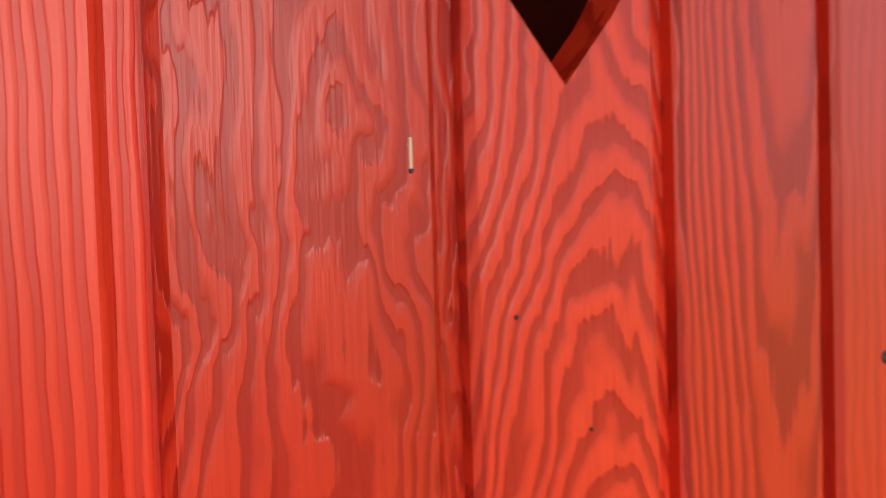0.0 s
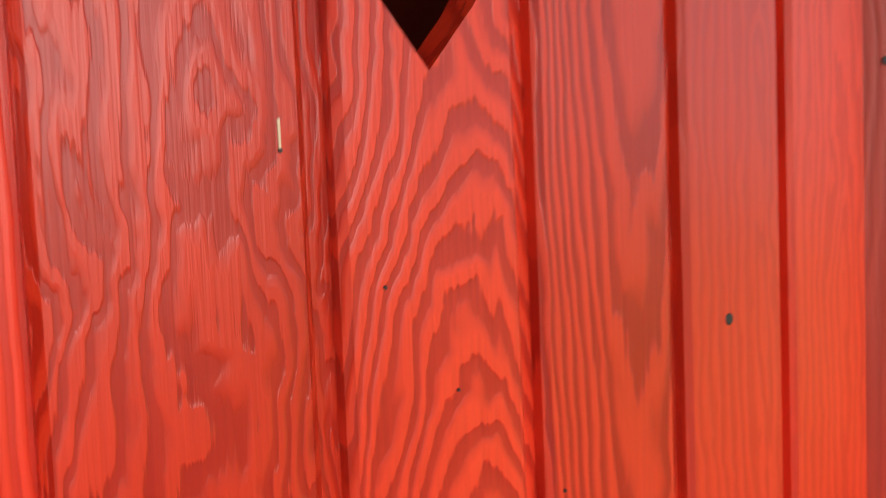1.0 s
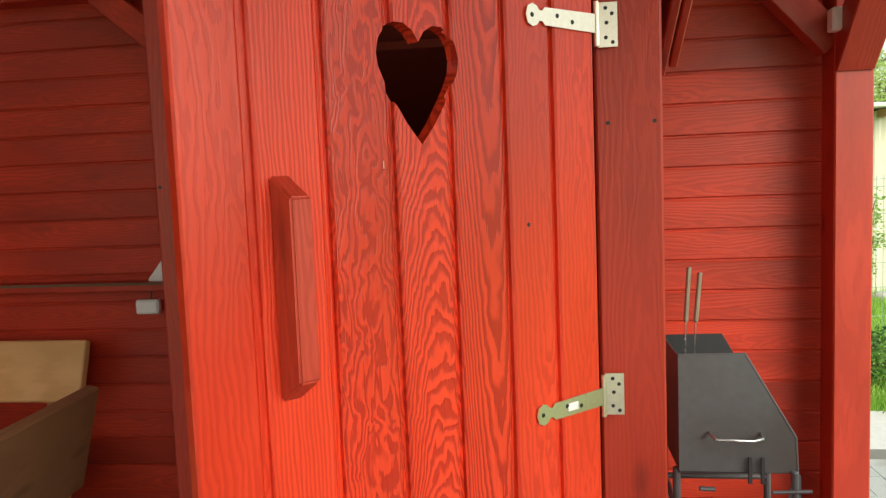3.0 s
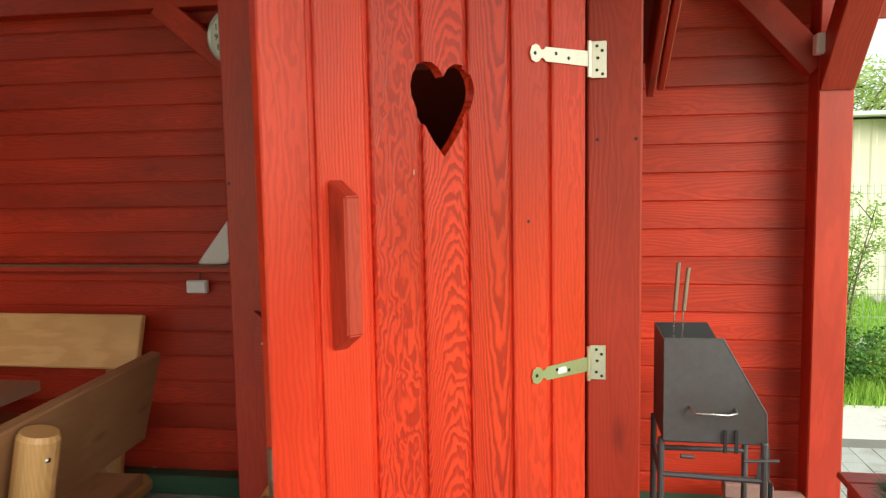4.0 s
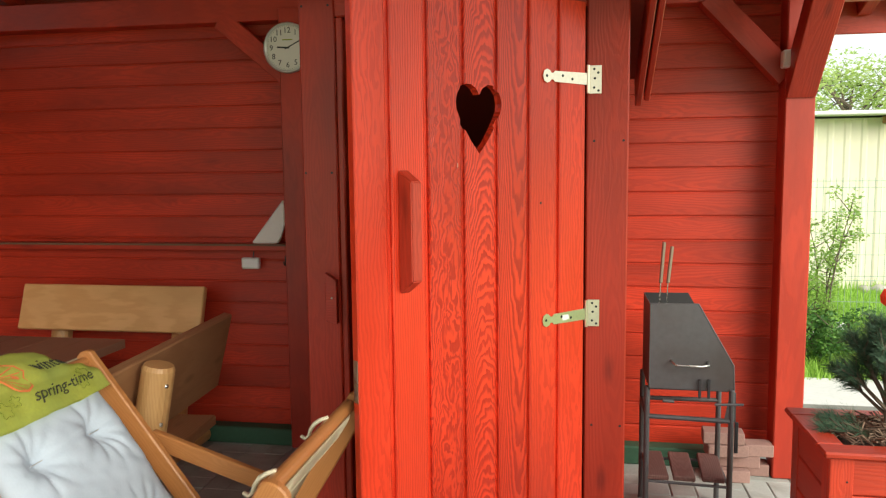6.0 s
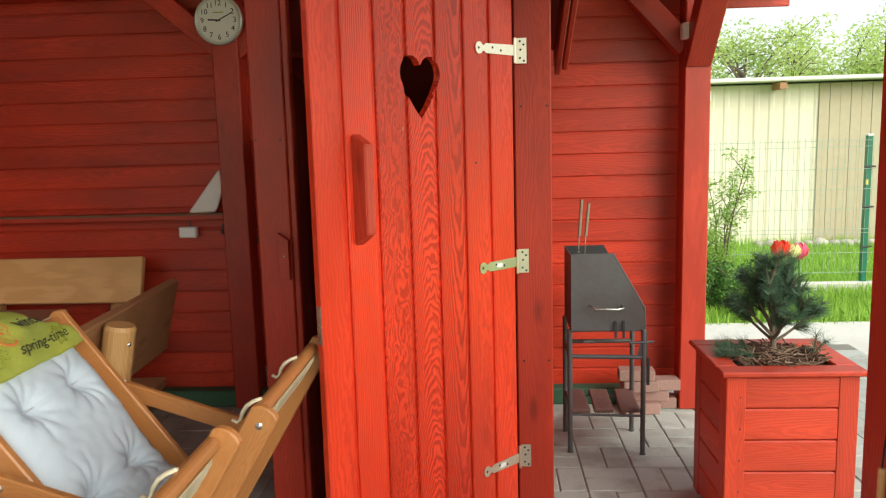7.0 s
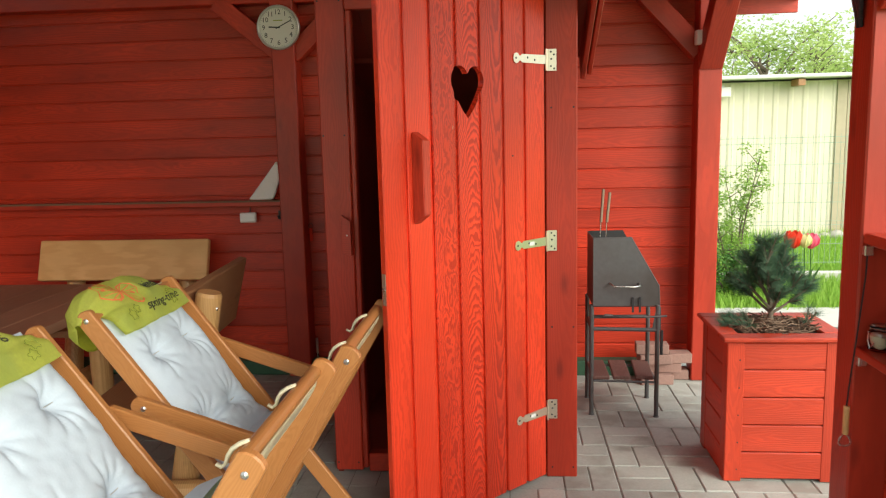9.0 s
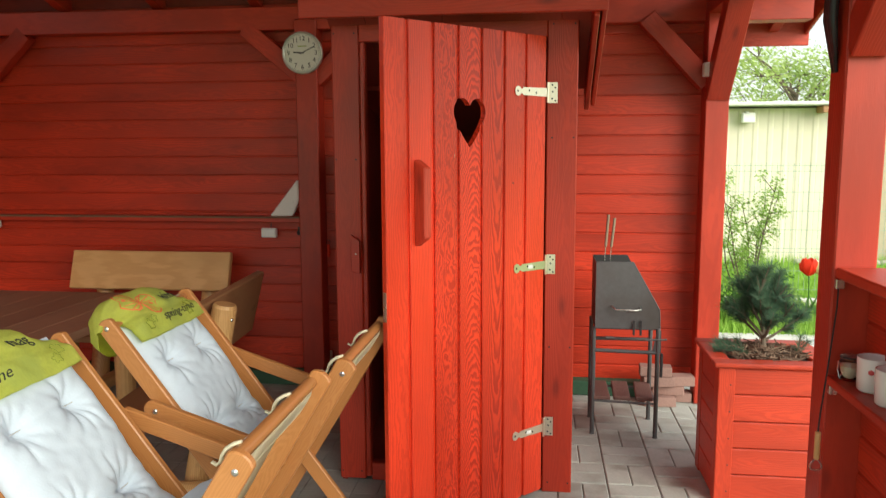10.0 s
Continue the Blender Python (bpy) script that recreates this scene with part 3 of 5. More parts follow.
for z in (0.05, 0.72, 1.697, 2.2):
    for x in (0.475, 0.571):
        part("nail", lathe([(0.0035, 0), (0.0045, 0.0015)], 8), HOLE, jamb_right, "", jamb_right.matrix_basis.inverted() @ W @ Matrix.Translation((x, CY, z)) @ pose(0, 0, 0, 90, 0, 0))
# unseen depth, low roof and gable board are added to keep light out
BACK = 2.30
side_outline = [(0.032, 0.0), (BACK - CY, 0.0), (BACK - CY, 1.72), (1.36 - CY, 1.915), (0.032, 2.19)]
YZ = Matrix(((0, 0, 1, 0), (1, 0, 0, 0), (0, 1, 0, 0), (0, 0, 0, 1)))
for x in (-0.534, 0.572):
    part("side_wall", prism(side_outline, -0.012, 0.012), INSIDE_SHADE, cabin, "", Matrix.Translation((x - 0.02, 0, 0)) @ YZ)
part("back_wall", box(-0.541, 0.539, BACK - CY - 0.03, BACK - CY, 0.0, 1.74, 0), INSIDE_SHADE, cabin)
part("cabin_floor", box(-0.541, 0.539, 0.09, BACK - CY - 0.031, 0.01, 0.05, 0), INSIDE_SHADE, cabin)
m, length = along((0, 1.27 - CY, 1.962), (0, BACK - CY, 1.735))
part("low_roof", box(0, length, -0.56, 0.56, -0.012, 0.012, 0), INSIDE_SHADE, cabin, "", m)
part("gable_board", box(-0.541, 0.539, 0.032, 0.05, 2.14, 2.30, 0), INSIDE_SHADE, cabin)
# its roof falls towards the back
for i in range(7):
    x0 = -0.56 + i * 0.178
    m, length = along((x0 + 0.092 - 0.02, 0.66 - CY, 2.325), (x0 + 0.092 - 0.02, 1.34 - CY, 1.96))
    part("roof_board", box(0, length, -0.088, 0.088, -0.012, 0.012, 0.002), INSIDE_SHADE, cabin, "", m)
part("fascia", box(0, 1.335, -0.075, 0.075, -0.014, 0.014, 0.004), RED_FRAME, cabin, "", W @ Matrix.Translation((-0.637, 0.645, 2.293)) @ pose(0, 0, 0, 90, 0, 0))
part("fascia_strip", box(0, 1.36, -0.03, 0.03, -0.01, 0.01, 0.003), RED_PLANTER, cabin, "", W @ Matrix.Translation((-0.645, 0.618, 2.345)) @ pose(0, 0, 0, 90, 0, 0))
for x, w, dz in ((0.684, 0.022, 0.0), (0.652, 0.024, -0.02)):
    bar("verge_board", (x - 0.02, 0.662 - CY, 2.275 + dz), (x - 0.02, 1.32 - CY, 1.915 + dz), w, 0.125, RED_FRAME, cabin)

# ---- the door, standing half open ----
DOOR = Matrix.Translation((0.46, 0.82, 0)) @ Matrix.Rotation(radians(45.65), 4, "Z")
door = thing("door_1", label="half-open red-stained plank door with a heart cut-out", category="door", kind="structure", turn=DOOR)
EDGES = (-0.893, -0.777, -0.651, -0.5216, -0.3954, -0.2654, -0.1364, -0.018)
GRAIN = (DOOR_CALM, DOOR_STRAIGHT, DOOR_FIGURED, DOOR_ARCHED, DOOR_FINE, DOOR_CALM, DOOR_CALM)
THICK = 0.030
D0, D1 = 0.03, 2.142
# the heart's right half, from the notch round to the tip; the left half mirrors it
HALF = ((0.0, 0.0), (0.012, 0.018), (0.030, 0.029), (0.050, 0.029), (0.068, 0.019), (0.081, 0.000), (0.086, -0.024), (0.083, -0.046), (0.072, -0.070), (0.054, -0.100), (0.030, -0.137), (0.0, -0.173))
heart = [(-0.468 + x, 1.826 + z) for x, z in HALF] + [(-0.468 - x * 1.01, 1.826 + z) for i, (x, z) in reversed(list(enumerate(HALF)))][1:-1]


def heart_prism():
    bm = prism(heart, -0.08, 0.08)
    for v in bm.verts:
        v.co = (v.co.x, v.co.z, v.co.y)
    return bm


cutter = new("cutter", mesh_of("cutter", heart_prism()))
cutter.matrix_world = DOOR
for i, (u0, u1) in enumerate(zip(EDGES, EDGES[1:])):
    lip = 0.013 if i < 6 else 0.0005
    me = board_mesh("board", D1 - D0, u1 - u0, THICK, lip, 0.012, 0.005)
    # local x up, local y along the door, local z out of its face
    m = Matrix.Translation(((u0 + u1) / 2, THICK, D0)) @ Matrix(((0, 1, 0, 0), (0, 0, -1, 0), (1, 0, 0, 0), (0, 0, 0, 1)))
    if 2 <= i <= 4:
        tmp = new("board", me)
        tmp.matrix_world = DOOR @ m
        cut = tmp.modifiers.new("heart", "BOOLEAN")
        cut.object, cut.operation, cut.solver = cutter, "DIFFERENCE", "EXACT"
        bpy.context.view_layer.update()
        me = bpy.data.meshes.new_from_object(tmp.evaluated_get(bpy.context.evaluated_depsgraph_get()))
        bpy.data.objects.remove(tmp)
    part("board", me, GRAIN[i], door, "", m)
bpy.data.objects.remove(cutter)
for z in (0.28, 1.08, 1.98):
    part("ledge_batten", box(0, 0.80, -0.05, 0.05, 0, 0.022, 0.004), RED_SHADED, door, "", Matrix.Translation((-0.86, THICK + 0.0225, z)) @ pose(0, 0, 0, 90, 0, 0))


def on_door(u, z):
    """A pose on the door's face: x along it, y up, z out of it."""
    return Matrix.Translation((u, 0, z)) @ Matrix(((1, 0, 0, 0), (0, 0, -1, 0), (0, 1, 0, 0), (0, 0, 0, 1)))


# the handle: a bar with slanting ends, its grain upwards
hb = bmesh.new()
ha = [hb.verts.new((z, y, d)) for y in (-0.0172, 0.0172) for z, d in ((0.0, 0.0), (0.346, 0.0), (0.313, 0.066), (0.040, 0.066))]
for q in ((0, 1, 2, 3), (7, 6, 5, 4), (0, 4, 5, 1), (1, 5, 6, 2), (2, 6, 7, 3), (3, 7, 4, 0)):
    hb.faces.new([ha[j] for j in q])
bmesh.ops.bevel(hb, geom=hb.edges[:], offset=0.0035, segments=3, affect="EDGES")
part("handle", hb, RED_HANDLE, door, "worn red wooden bar handle", Matrix.Translation((-0.7395, 0.0, 1.262)) @ Matrix(((0, 1, 0, 0), (0, 0, -1, 0), (1, 0, 0, 0), (0, 0, 0, 1))))
# flecks, small resin drops and knots that the stain left dark
for u, z, r in ((-0.4992, 1.5473, 0.0012), (-0.4578, 1.4901, 0.0011), (-0.384, 1.418, 0.0013), (-0.220, 1.4985, 0.0045), (-0.5498, 1.6127, 0.0012)):
    part("fleck", lathe([(r, 0), (r * 0.8, 0.0007)], 10), HOLE, door, "", on_door(u, z) @ Matrix.Translation((0, 0, 0.0002)))
part("splinter", box(-0.0006, 0.0006, -0.0065, 0.0065, 0, 0.0008, 0), CREAM, door, "", on_door(-0.5500, 1.620))


def strap_hinge(z):
    """A tee hinge: a plate on the jamb, a knuckle, a long strap on the door."""
    h = part("hinge", rod((0, 0, -0.046), (0, 0, 0.046), 0.0058), ZINC, door, "yellow-zinc tee hinge", Matrix.Translation((-0.013, -0.003, z)))
    strap = [(-0.02, -0.019), (-0.165, -0.017), (-0.172, -0.010), (-0.180, -0.010), (-0.187, -0.018), (-0.198, -0.0215), (-0.211, -0.016), (-0.216, 0.0), (-0.211, 0.016), (-0.198, 0.0215), (-0.187, 0.018), (-0.180, 0.010), (-0.172, 0.010), (-0.165, 0.017), (-0.02, 0.019)]
    m = Matrix(((1, 0, 0, 0), (0, 0, -1, 0), (0, 1, 0, 0), (0, 0, 0, 1)))
    part("strap", prism([(x + 0.013, y) for x, y in strap], 0.0, 0.0025), ZINC, h, "", m)
    for x, y in ((-0.187, 0.0), (-0.118, 0.004), (-0.075, -0.004)):
        part("screw", lathe([(0.0048, 0), (0.0038, 0.0012)], 10), HOLE, h, "", m @ Matrix.Translation((x, y, 0.0026)))
    # the plate lies on the jamb, turned back by the door's opening
    pm = Matrix.Rotation(radians(-45.65), 4, "Z") @ Matrix.Translation((0.004, 0.017, 0)) @ m
    plate = part("plate", box(0, 0.040, -0.046, 0.046, 0, 0.0026, 0.0008), ZINC, h, "", pm)
    for x, y in ((0.016, 0.034), (0.029, 0.022), (0.018, 0.004), (0.016, -0.026), (0.030, -0.036)):
        part("screw", lathe([(0.0042, 0), (0.0034, 0.0012)], 10), HOLE, h, "", pm @ Matrix.Translation((x, y, 0.0028)))
    return h


for z in (1.897, 1.117, 0.337):
    h = strap_hinge(z)
    if z < 1.5:
        part("sticker", box(-0.115, -0.085, -0.008, 0.008, 0, 0.0006, 0), PAPER, h, "small white sticker", Matrix(((1, 0, 0, 0), (0, 0, -1, 0), (0, 1, 0, 0), (0, 0, 0, 1))) @ Matrix.Translation((0.0, 0, 0.0028)))
part("bolt_plate", box(-0.002, 0.0, 0.004, 0.026, -0.06, 0.06, 0.0005), STEEL, door, "steel latch plate on the door's edge", Matrix.Translation((-0.893, 0, 1.03)))

# the turning wooden catch on the cabin's frame
turn_m = Matrix.Translation((-0.440, 0.812, 1.155)) @ pose(0, 0, 0, 0, 0, 0)
tb = prism([(-0.024, -0.085), (0.018, -0.095), (0.018, 0.062), (-0.024, 0.092)], -0.012, 0.012, None, 0.002)
catch = part("door_catch", tb, RED_FRAME, None, "", turn_m @ pose(0, 0, 0, 90, 0, 0))
tagged(catch, "small red wooden turn-catch on the door frame", "catch")
part("pivot_screw", lathe([(0.004, 0), (0.003, 0.002)], 10), STEEL, catch, "", Matrix.Translation((0, 0, 0.0121)))

# ---- on the back wall ----
FACE = WALL_Y - 0.02


def wall_pose(x, z, y=FACE - 0.002):
    """A pose on the back wall: x to the right, y up, z out of it."""
    return Matrix.Translation((x, y, z)) @ Matrix(((1, 0, 0, 0), (0, 0, -1, 0), (0, 1, 0, 0), (0, 0, 0, 1)))


ledge = tagged(part("ledge", box(0, 2.414, -0.045, 0.045, -0.02, 0.02, 0.004), RED_FRAME, None, "", Matrix.Translation((-3.619, FACE - 0.046, 1.172))), "thin red-stained wooden ledge along the wall", "ledge")
part("cover_strip", box(0, 2.414, -0.004, 0.0, 0.008, 0.020, 0), TWIG, ledge, "grey weathered front edge", Matrix.Translation((0, -0.0455, 0)))

clock = thing("wall_clock", label="round wall clock with a white dial and black numerals", category="clock", turn=wall_pose(-1.141, 2.278, 2.298))
part("case", lathe([(0.128, 0), (0.136, 0.006), (0.137, 0.028), (0.130, 0.036), (0.124, 0.034), (0.121, 0.022)], 48), RIM, clock, smooth=True)
part("dial", lathe([(0.1205, 0.020), (0.1205, 0.0235)], 48), DIAL, clock)
for hnum in range(1, 13):
    a = radians(90 - 30 * hnum)
    words(str(hnum), 0.043, HOLE, clock, Matrix.Translation((0.093 * math.cos(a), 0.093 * math.sin(a), 0.0242)), "numeral")
for mi in range(60):
    a = radians(6 * mi)
    part("tick", box(0.113, 0.118, -0.0007, 0.0007, 0.0238, 0.0243, 0), INK, clock, "", Matrix.Rotation(a, 4, "Z"))
part("maker_mark", box(-0.03, 0.03, 0.040, 0.046, 0.0238, 0.0243, 0), PALE_PRINT, clock)
part("hour_pointer", box(-0.012, 0.060, -0.0042, 0.0042, 0.0255, 0.0265, 0), HOLE, clock, "", Matrix.Rotation(radians(176), 4, "Z"))
part("minute_pointer", box(-0.016, 0.090, -0.003, 0.003, 0.0275, 0.0285, 0), HOLE, clock, "", Matrix.Rotation(radians(26), 4, "Z"))
part("hub", lathe([(0.005, 0.024), (0.004, 0.030)], 12), INK, clock)

paper_bm = prism([(-0.140, -0.080), (-0.105, -0.086), (0.024, -0.080), (0.042, -0.054), (0.076, 0.037), (0.078, 0.140), (0.066, 0.170)], -0.016, 0.016, None, 0.007)
prism([(-0.03, -0.03), (0.045, -0.010), (0.034, 0.035), (0.01, 0.010)], 0.017, 0.020, paper_bm)
for v in paper_bm.verts:
    v.co = (v.co.x, -v.co.z - 0.10 * v.co.x, v.co.y)
paper = tagged(part("folded_paper", paper_bm, PAPER, None, "", Matrix.Translation((-1.290, 2.36, 1.275))), "white folded paper leaning on the ledge", "paper")


def socket_box(x, z, w=0.11, h=0.066):
    b = thing("junction_box", label="small white plastic junction box on the wall", category="box", group="junction boxes", turn=wall_pose(x, z))
    part("housing", box(-w / 2, w / 2, -h / 2, h / 2, 0, 0.035, 0.006), WHITE, b)
    part("cover", box(-w / 2 + 0.006, w / 2 - 0.006, -h / 2 + 0.006, h / 2 - 0.006, 0.035, 0.040, 0.003), WHITE, b)
    part("cable", tube([(0.01, h / 2, 0.01), (0.012, h / 2 + 0.02, 0.008), (0.012, h / 2 + 0.035, 0.006)], 0.004, 8), BLACK, b)
    return b


socket_box(-1.454, 1.072)
socket_box(-3.555, 1.125)
tube_lamp = thing("wall_lamp", label="slim white tube lamp with dark end caps, unlit", category="wall lamp", turn=wall_pose(-3.575, 1.80, 2.345))
part("tube", rod((0, -0.098, 0.02), (0, 0.098, 0.02), 0.019, 14), WHITE, tube_lamp, smooth=True)
for e in (-1, 1):
    part("end_cap", box(-0.046, 0.023, e * 0.117 - 0.018, e * 0.117 + 0.018, 0, 0.044, 0.005), BLACK, tube_lamp, "black end cap")
hook = thing("coat_hook", label="dark metal hook under the ledge", category="hook", turn=wall_pose(-1.245, 1.085))
part("hook_plate", box(-0.008, 0.008, -0.03, 0.03, 0, 0.003, 0.001), BLACK, hook)
part("hook_arm", tube([(0, -0.01, 0.003), (0, -0.02, 0.03), (0, 0.0, 0.04)], 0.004, 8), BLACK, hook)
thermo = thing("bottle_opener_hung", label="small red tool hanging on the post", category="tool", turn=wall_pose(-1.035, 0.975))
part("grip", box(-0.010, 0.010, -0.07, 0.02, 0, 0.015, 0.004), PETAL_RED, thermo)
part("ring", tube([(0.014 * math.cos(a * 0.5), 0.035 + 0.014 * math.sin(a * 0.5), 0.006) for a in range(13)], 0.002, 6), BLACK, thermo)
lampbox = thing("corner_lamp", label="small white square lamp at the corner post", category="lamp", turn=Matrix.Translation((1.433, 2.215, 2.12)))
part("housing", box(-0.034, 0.034, -0.03, 0.03, -0.042, 0.042, 0.005), WHITE, lampbox)
part("lid", box(-0.030, 0.030, -0.036, -0.031, -0.037, 0.037, 0.002), WHITE, lampbox)
tagged(part("standpipe", rod((-1.03, 2.40, 0.10), (-1.03, 2.40, 0.24), 0.010), STEEL), "short grey metal pipe beside the wall", "pipe")

# ---- the garden table and its benches ----
table = thing("garden_table", (-2.45, 1.15, 0), "rustic brown wooden garden table", "table")
for i in range(6):
    part("table_board", box(0, 1.25, -0.0995, 0.0995, 0, 0.045, 0.003), TABLE_WOOD, table, "", Matrix.Translation((-0.60 + 0.2 * i + 0.1, -0.68, 0.715)) @ pose(0, 0, 0, 0, 0, 90))
for x in (-0.35, 0.35):
    for y in (-0.42, 0.42):
        part("leg", rod((x, y, 0), (x, y, 0.715), 0.06, 16), PINE, table, smooth=False)


def log_bench(m, length, seat_mat, back_mat, label, tall=0.27, posts=(0.17, 0.96), post_top=0.80, lean=0.10, seat_back=0.23):
    """A bench of planks on round log legs; x along it, y towards its back."""
    b = thing("log_bench", label=label, category="bench", group="benches at the table", turn=m)
    part("seat", box(0, length, -0.20, 0.18, 0.40, 0.45, 0.008), seat_mat, b)
    mm, ln = along((0, seat_back, 0.66 + 0.1 * lean), (length, seat_back, 0.66 + 0.1 * lean), (0, lean, 0.9))
    part("backrest", box(0, length, -0.022, 0.022, 0.27 - tall, 0.27, 0.006), back_mat, b, "", mm)
    for x in posts:
        def heart_of(z):
            return 0.17 + 0.185 * z / post_top
        part("log_post", tube([(x, heart_of(0.0), 0.0), (x, heart_of(0.5), 0.5), (x, heart_of(post_top - 0.015), post_top - 0.015), (x, heart_of(post_top), post_top)], 0.06, 18, None, [0.062, 0.060, 0.058, 0.050]), PINE, b, "debarked round log post")
        part("foot_log", rod((x + 0.112, -0.22, 0.05), (x + 0.112, 0.42, 0.05), 0.05, 14), PINE, b)
        part("front_leg", rod((x, -0.13, 0.08), (x, -0.13, 0.40), 0.055, 14), PINE, b)
        for z in (post_top - 0.21, post_top - 0.07):
            part("bolt", lathe([(0.009, 0), (0.007, 0.006)], 8), STEEL, b, "", Matrix.Translation((x + 0.03, heart_of(z) + 0.050, z)) @ pose(0, 0, 0, -90, 0, 0))
    return b


log_bench(Matrix.Translation((-2.84, 2.02, 0)), 1.16, PINE_DULL, PINE, "rustic bench with a pale pine backrest by the wall", lean=0.30, seat_back=0.17)
log_bench(Matrix.Translation((-1.453, 1.52, 0)) @ pose(0, 0, 0, 0, 0, -86), 1.15, PINE_DULL, PINE_DULL, "rustic log bench with a brown plank backrest", 0.36, (0.89,), 0.93, 0.22, 0.195)

# ---- the deck chairs ----
TOP, FOOT = Vector((-1.05, 0, 1.07)), Vector((-0.262, 0, 0.0))
FTOP, FFOOT = Vector((-0.185, 0, 0.965)), Vector((-0.763, 0, 0.0))
HALFW = 0.30


def rail(name, p0, p1, y, parent, wide=0.062, thick=0.026, rise=0.0):
    """A flat side rail in the plane of the chair's side, its top end rounded."""
    a, b = Vector((p0.x, y, p0.z)), Vector((p1.x, y, p1.z))
    m, ln = along(a, b, (0, 1, 0))
    h = wide / 2
    out = [(0.012, -h), (ln, -h), (ln, h), (0.012, h), (0.002, h * 0.6), (-0.003, 0.0), (0.002, -h * 0.6)]
    return part(name, prism(out, -thick / 2, thick / 2, None, 0.004), BEECH, parent, "", m)


def deck_chair(m, label):
    c = thing("deck_chair", label=label, category="deck chair", group="deck chairs", turn=m)
    for s in (-1, 1):
        yb, yf = s * (HALFW - 0.012), s * HALFW + s * 0.016
        rail("back_rail", TOP, FOOT, yb, c, 0.060)
        rail("front_rail", FTOP, FFOOT, yf, c, 0.070)
        a = rail("armrest", Vector((-0.880, 0, 0.797)), Vector((-0.395, 0, 0.637)), s * (HALFW + 0.045), c, 0.055, 0.026)
        for p, y in (((-0.840, 0.783), s * (HALFW + 0.060)), ((-0.430, 0.649), s * (HALFW + 0.060)), ((-0.205, 0.925), s * (HALFW + 0.030)), ((-0.54, 0.375), s * (HALFW + 0.031)), ((-1.033, 1.045), s * HALFW)):
            b = part("bolt", lathe([(0.009, -0.002), (0.009, 0.002), (0.004, 0.005)], 10), STEEL, c, "", Matrix.Translation((p[0], y, p[1])) @ pose(0, 0, 0, -90 * s, 0, 0))
    part("front_rod", rod((-0.222, -HALFW - 0.002, 0.938), (-0.222, HALFW + 0.002, 0.938), 0.019, 16), BEECH, c)
    part("back_rod", rod((-1.035, -HALFW, 1.045), (-1.035, HALFW, 1.045), 0.015, 14), BEECH, c)
    part("cross_rod", rod((-0.30, -HALFW, 0.055), (-0.30, HALFW, 0.055), 0.013, 12), BEECH, c)
    part("cross_rod", rod((-0.735, -HALFW, 0.05), (-0.735, HALFW, 0.05), 0.013, 12), BEECH, c)
    # canvas slung from rod to rod
    line = [(-1.045, 1.062), (-0.99, 0.95), (-0.90, 0.80), (-0.80, 0.64), (-0.70, 0.50), (-0.60, 0.43), (-0.51, 0.47), (-0.44, 0.56), (-0.36, 0.70), (-0.28, 0.84), (-0.236, 0.925)]
    bm = bmesh.new()
    rows = []
    for x, z in line:
        rows.append([bm.verts.new((x, y * 0.255 / 2 * 2, z)) for y in (-1, -0.5, 0, 0.5, 1)])
    for r0, r1 in zip(rows, rows[1:]):
        for k in range(4):
            bm.faces.new((r0[k], r0[k + 1], r1[k + 1], r1[k]))
    bmesh.ops.solidify(bm, geom=bm.faces[:], thickness=0.002)
    part("canvas", bm, CREAM, c, "cream canvas sling", smooth=True)
    # flat plastic hooks over the front rod
    for y in (-0.235, 0.125):
        pts = [(-0.226, y, 0.9605), (-0.246, y, 0.953), (-0.264, y, 0.941), (-0.275, y, 0.925), (-0.281, y, 0.907), (-0.291, y, 0.899), (-0.303, y, 0.906)]
        hb = tube(pts, 0.004, 8, None, [0.004, 0.0055, 0.006, 0.0055, 0.0045, 0.0042, 0.0035])
        for v in hb.verts:
            v.co.y = y + (v.co.y - y) * 1.9
        part("canvas_hook", hb, CREAM, c, "cream plastic hook", smooth=True)
    # the canvas hem that wraps the front rod, with its studs
    hem = bmesh.new()
    rows = []
    for x, z in ((-0.2005, 0.932), (-0.2035, 0.918), (-0.212, 0.902), (-0.226, 0.880), (-0.240, 0.858)):
        rows.append([hem.verts.new((x, w * 0.242, z)) for w in (-1, -0.5, 0, 0.5, 1)])
    for r0, r1 in zip(rows, rows[1:]):
        for j in range(4):
            hem.faces.new((r0[j], r0[j + 1], r1[j + 1], r1[j]))
    bmesh.ops.solidify(hem, geom=hem.faces[:], thickness=0.002)
    part("canvas_hem", hem, CREAM, c, "cream canvas hem", smooth=True)
    for y in (-0.22, -0.1, 0.1, 0.22):
        part("stud", lathe([(0.005, 0), (0.003, 0.003)], 8), STEEL, c, "", Matrix.Translation((-0.2075, y, 0.922)) @ pose(0, 0, 0, 0, 115, 0))
    return c


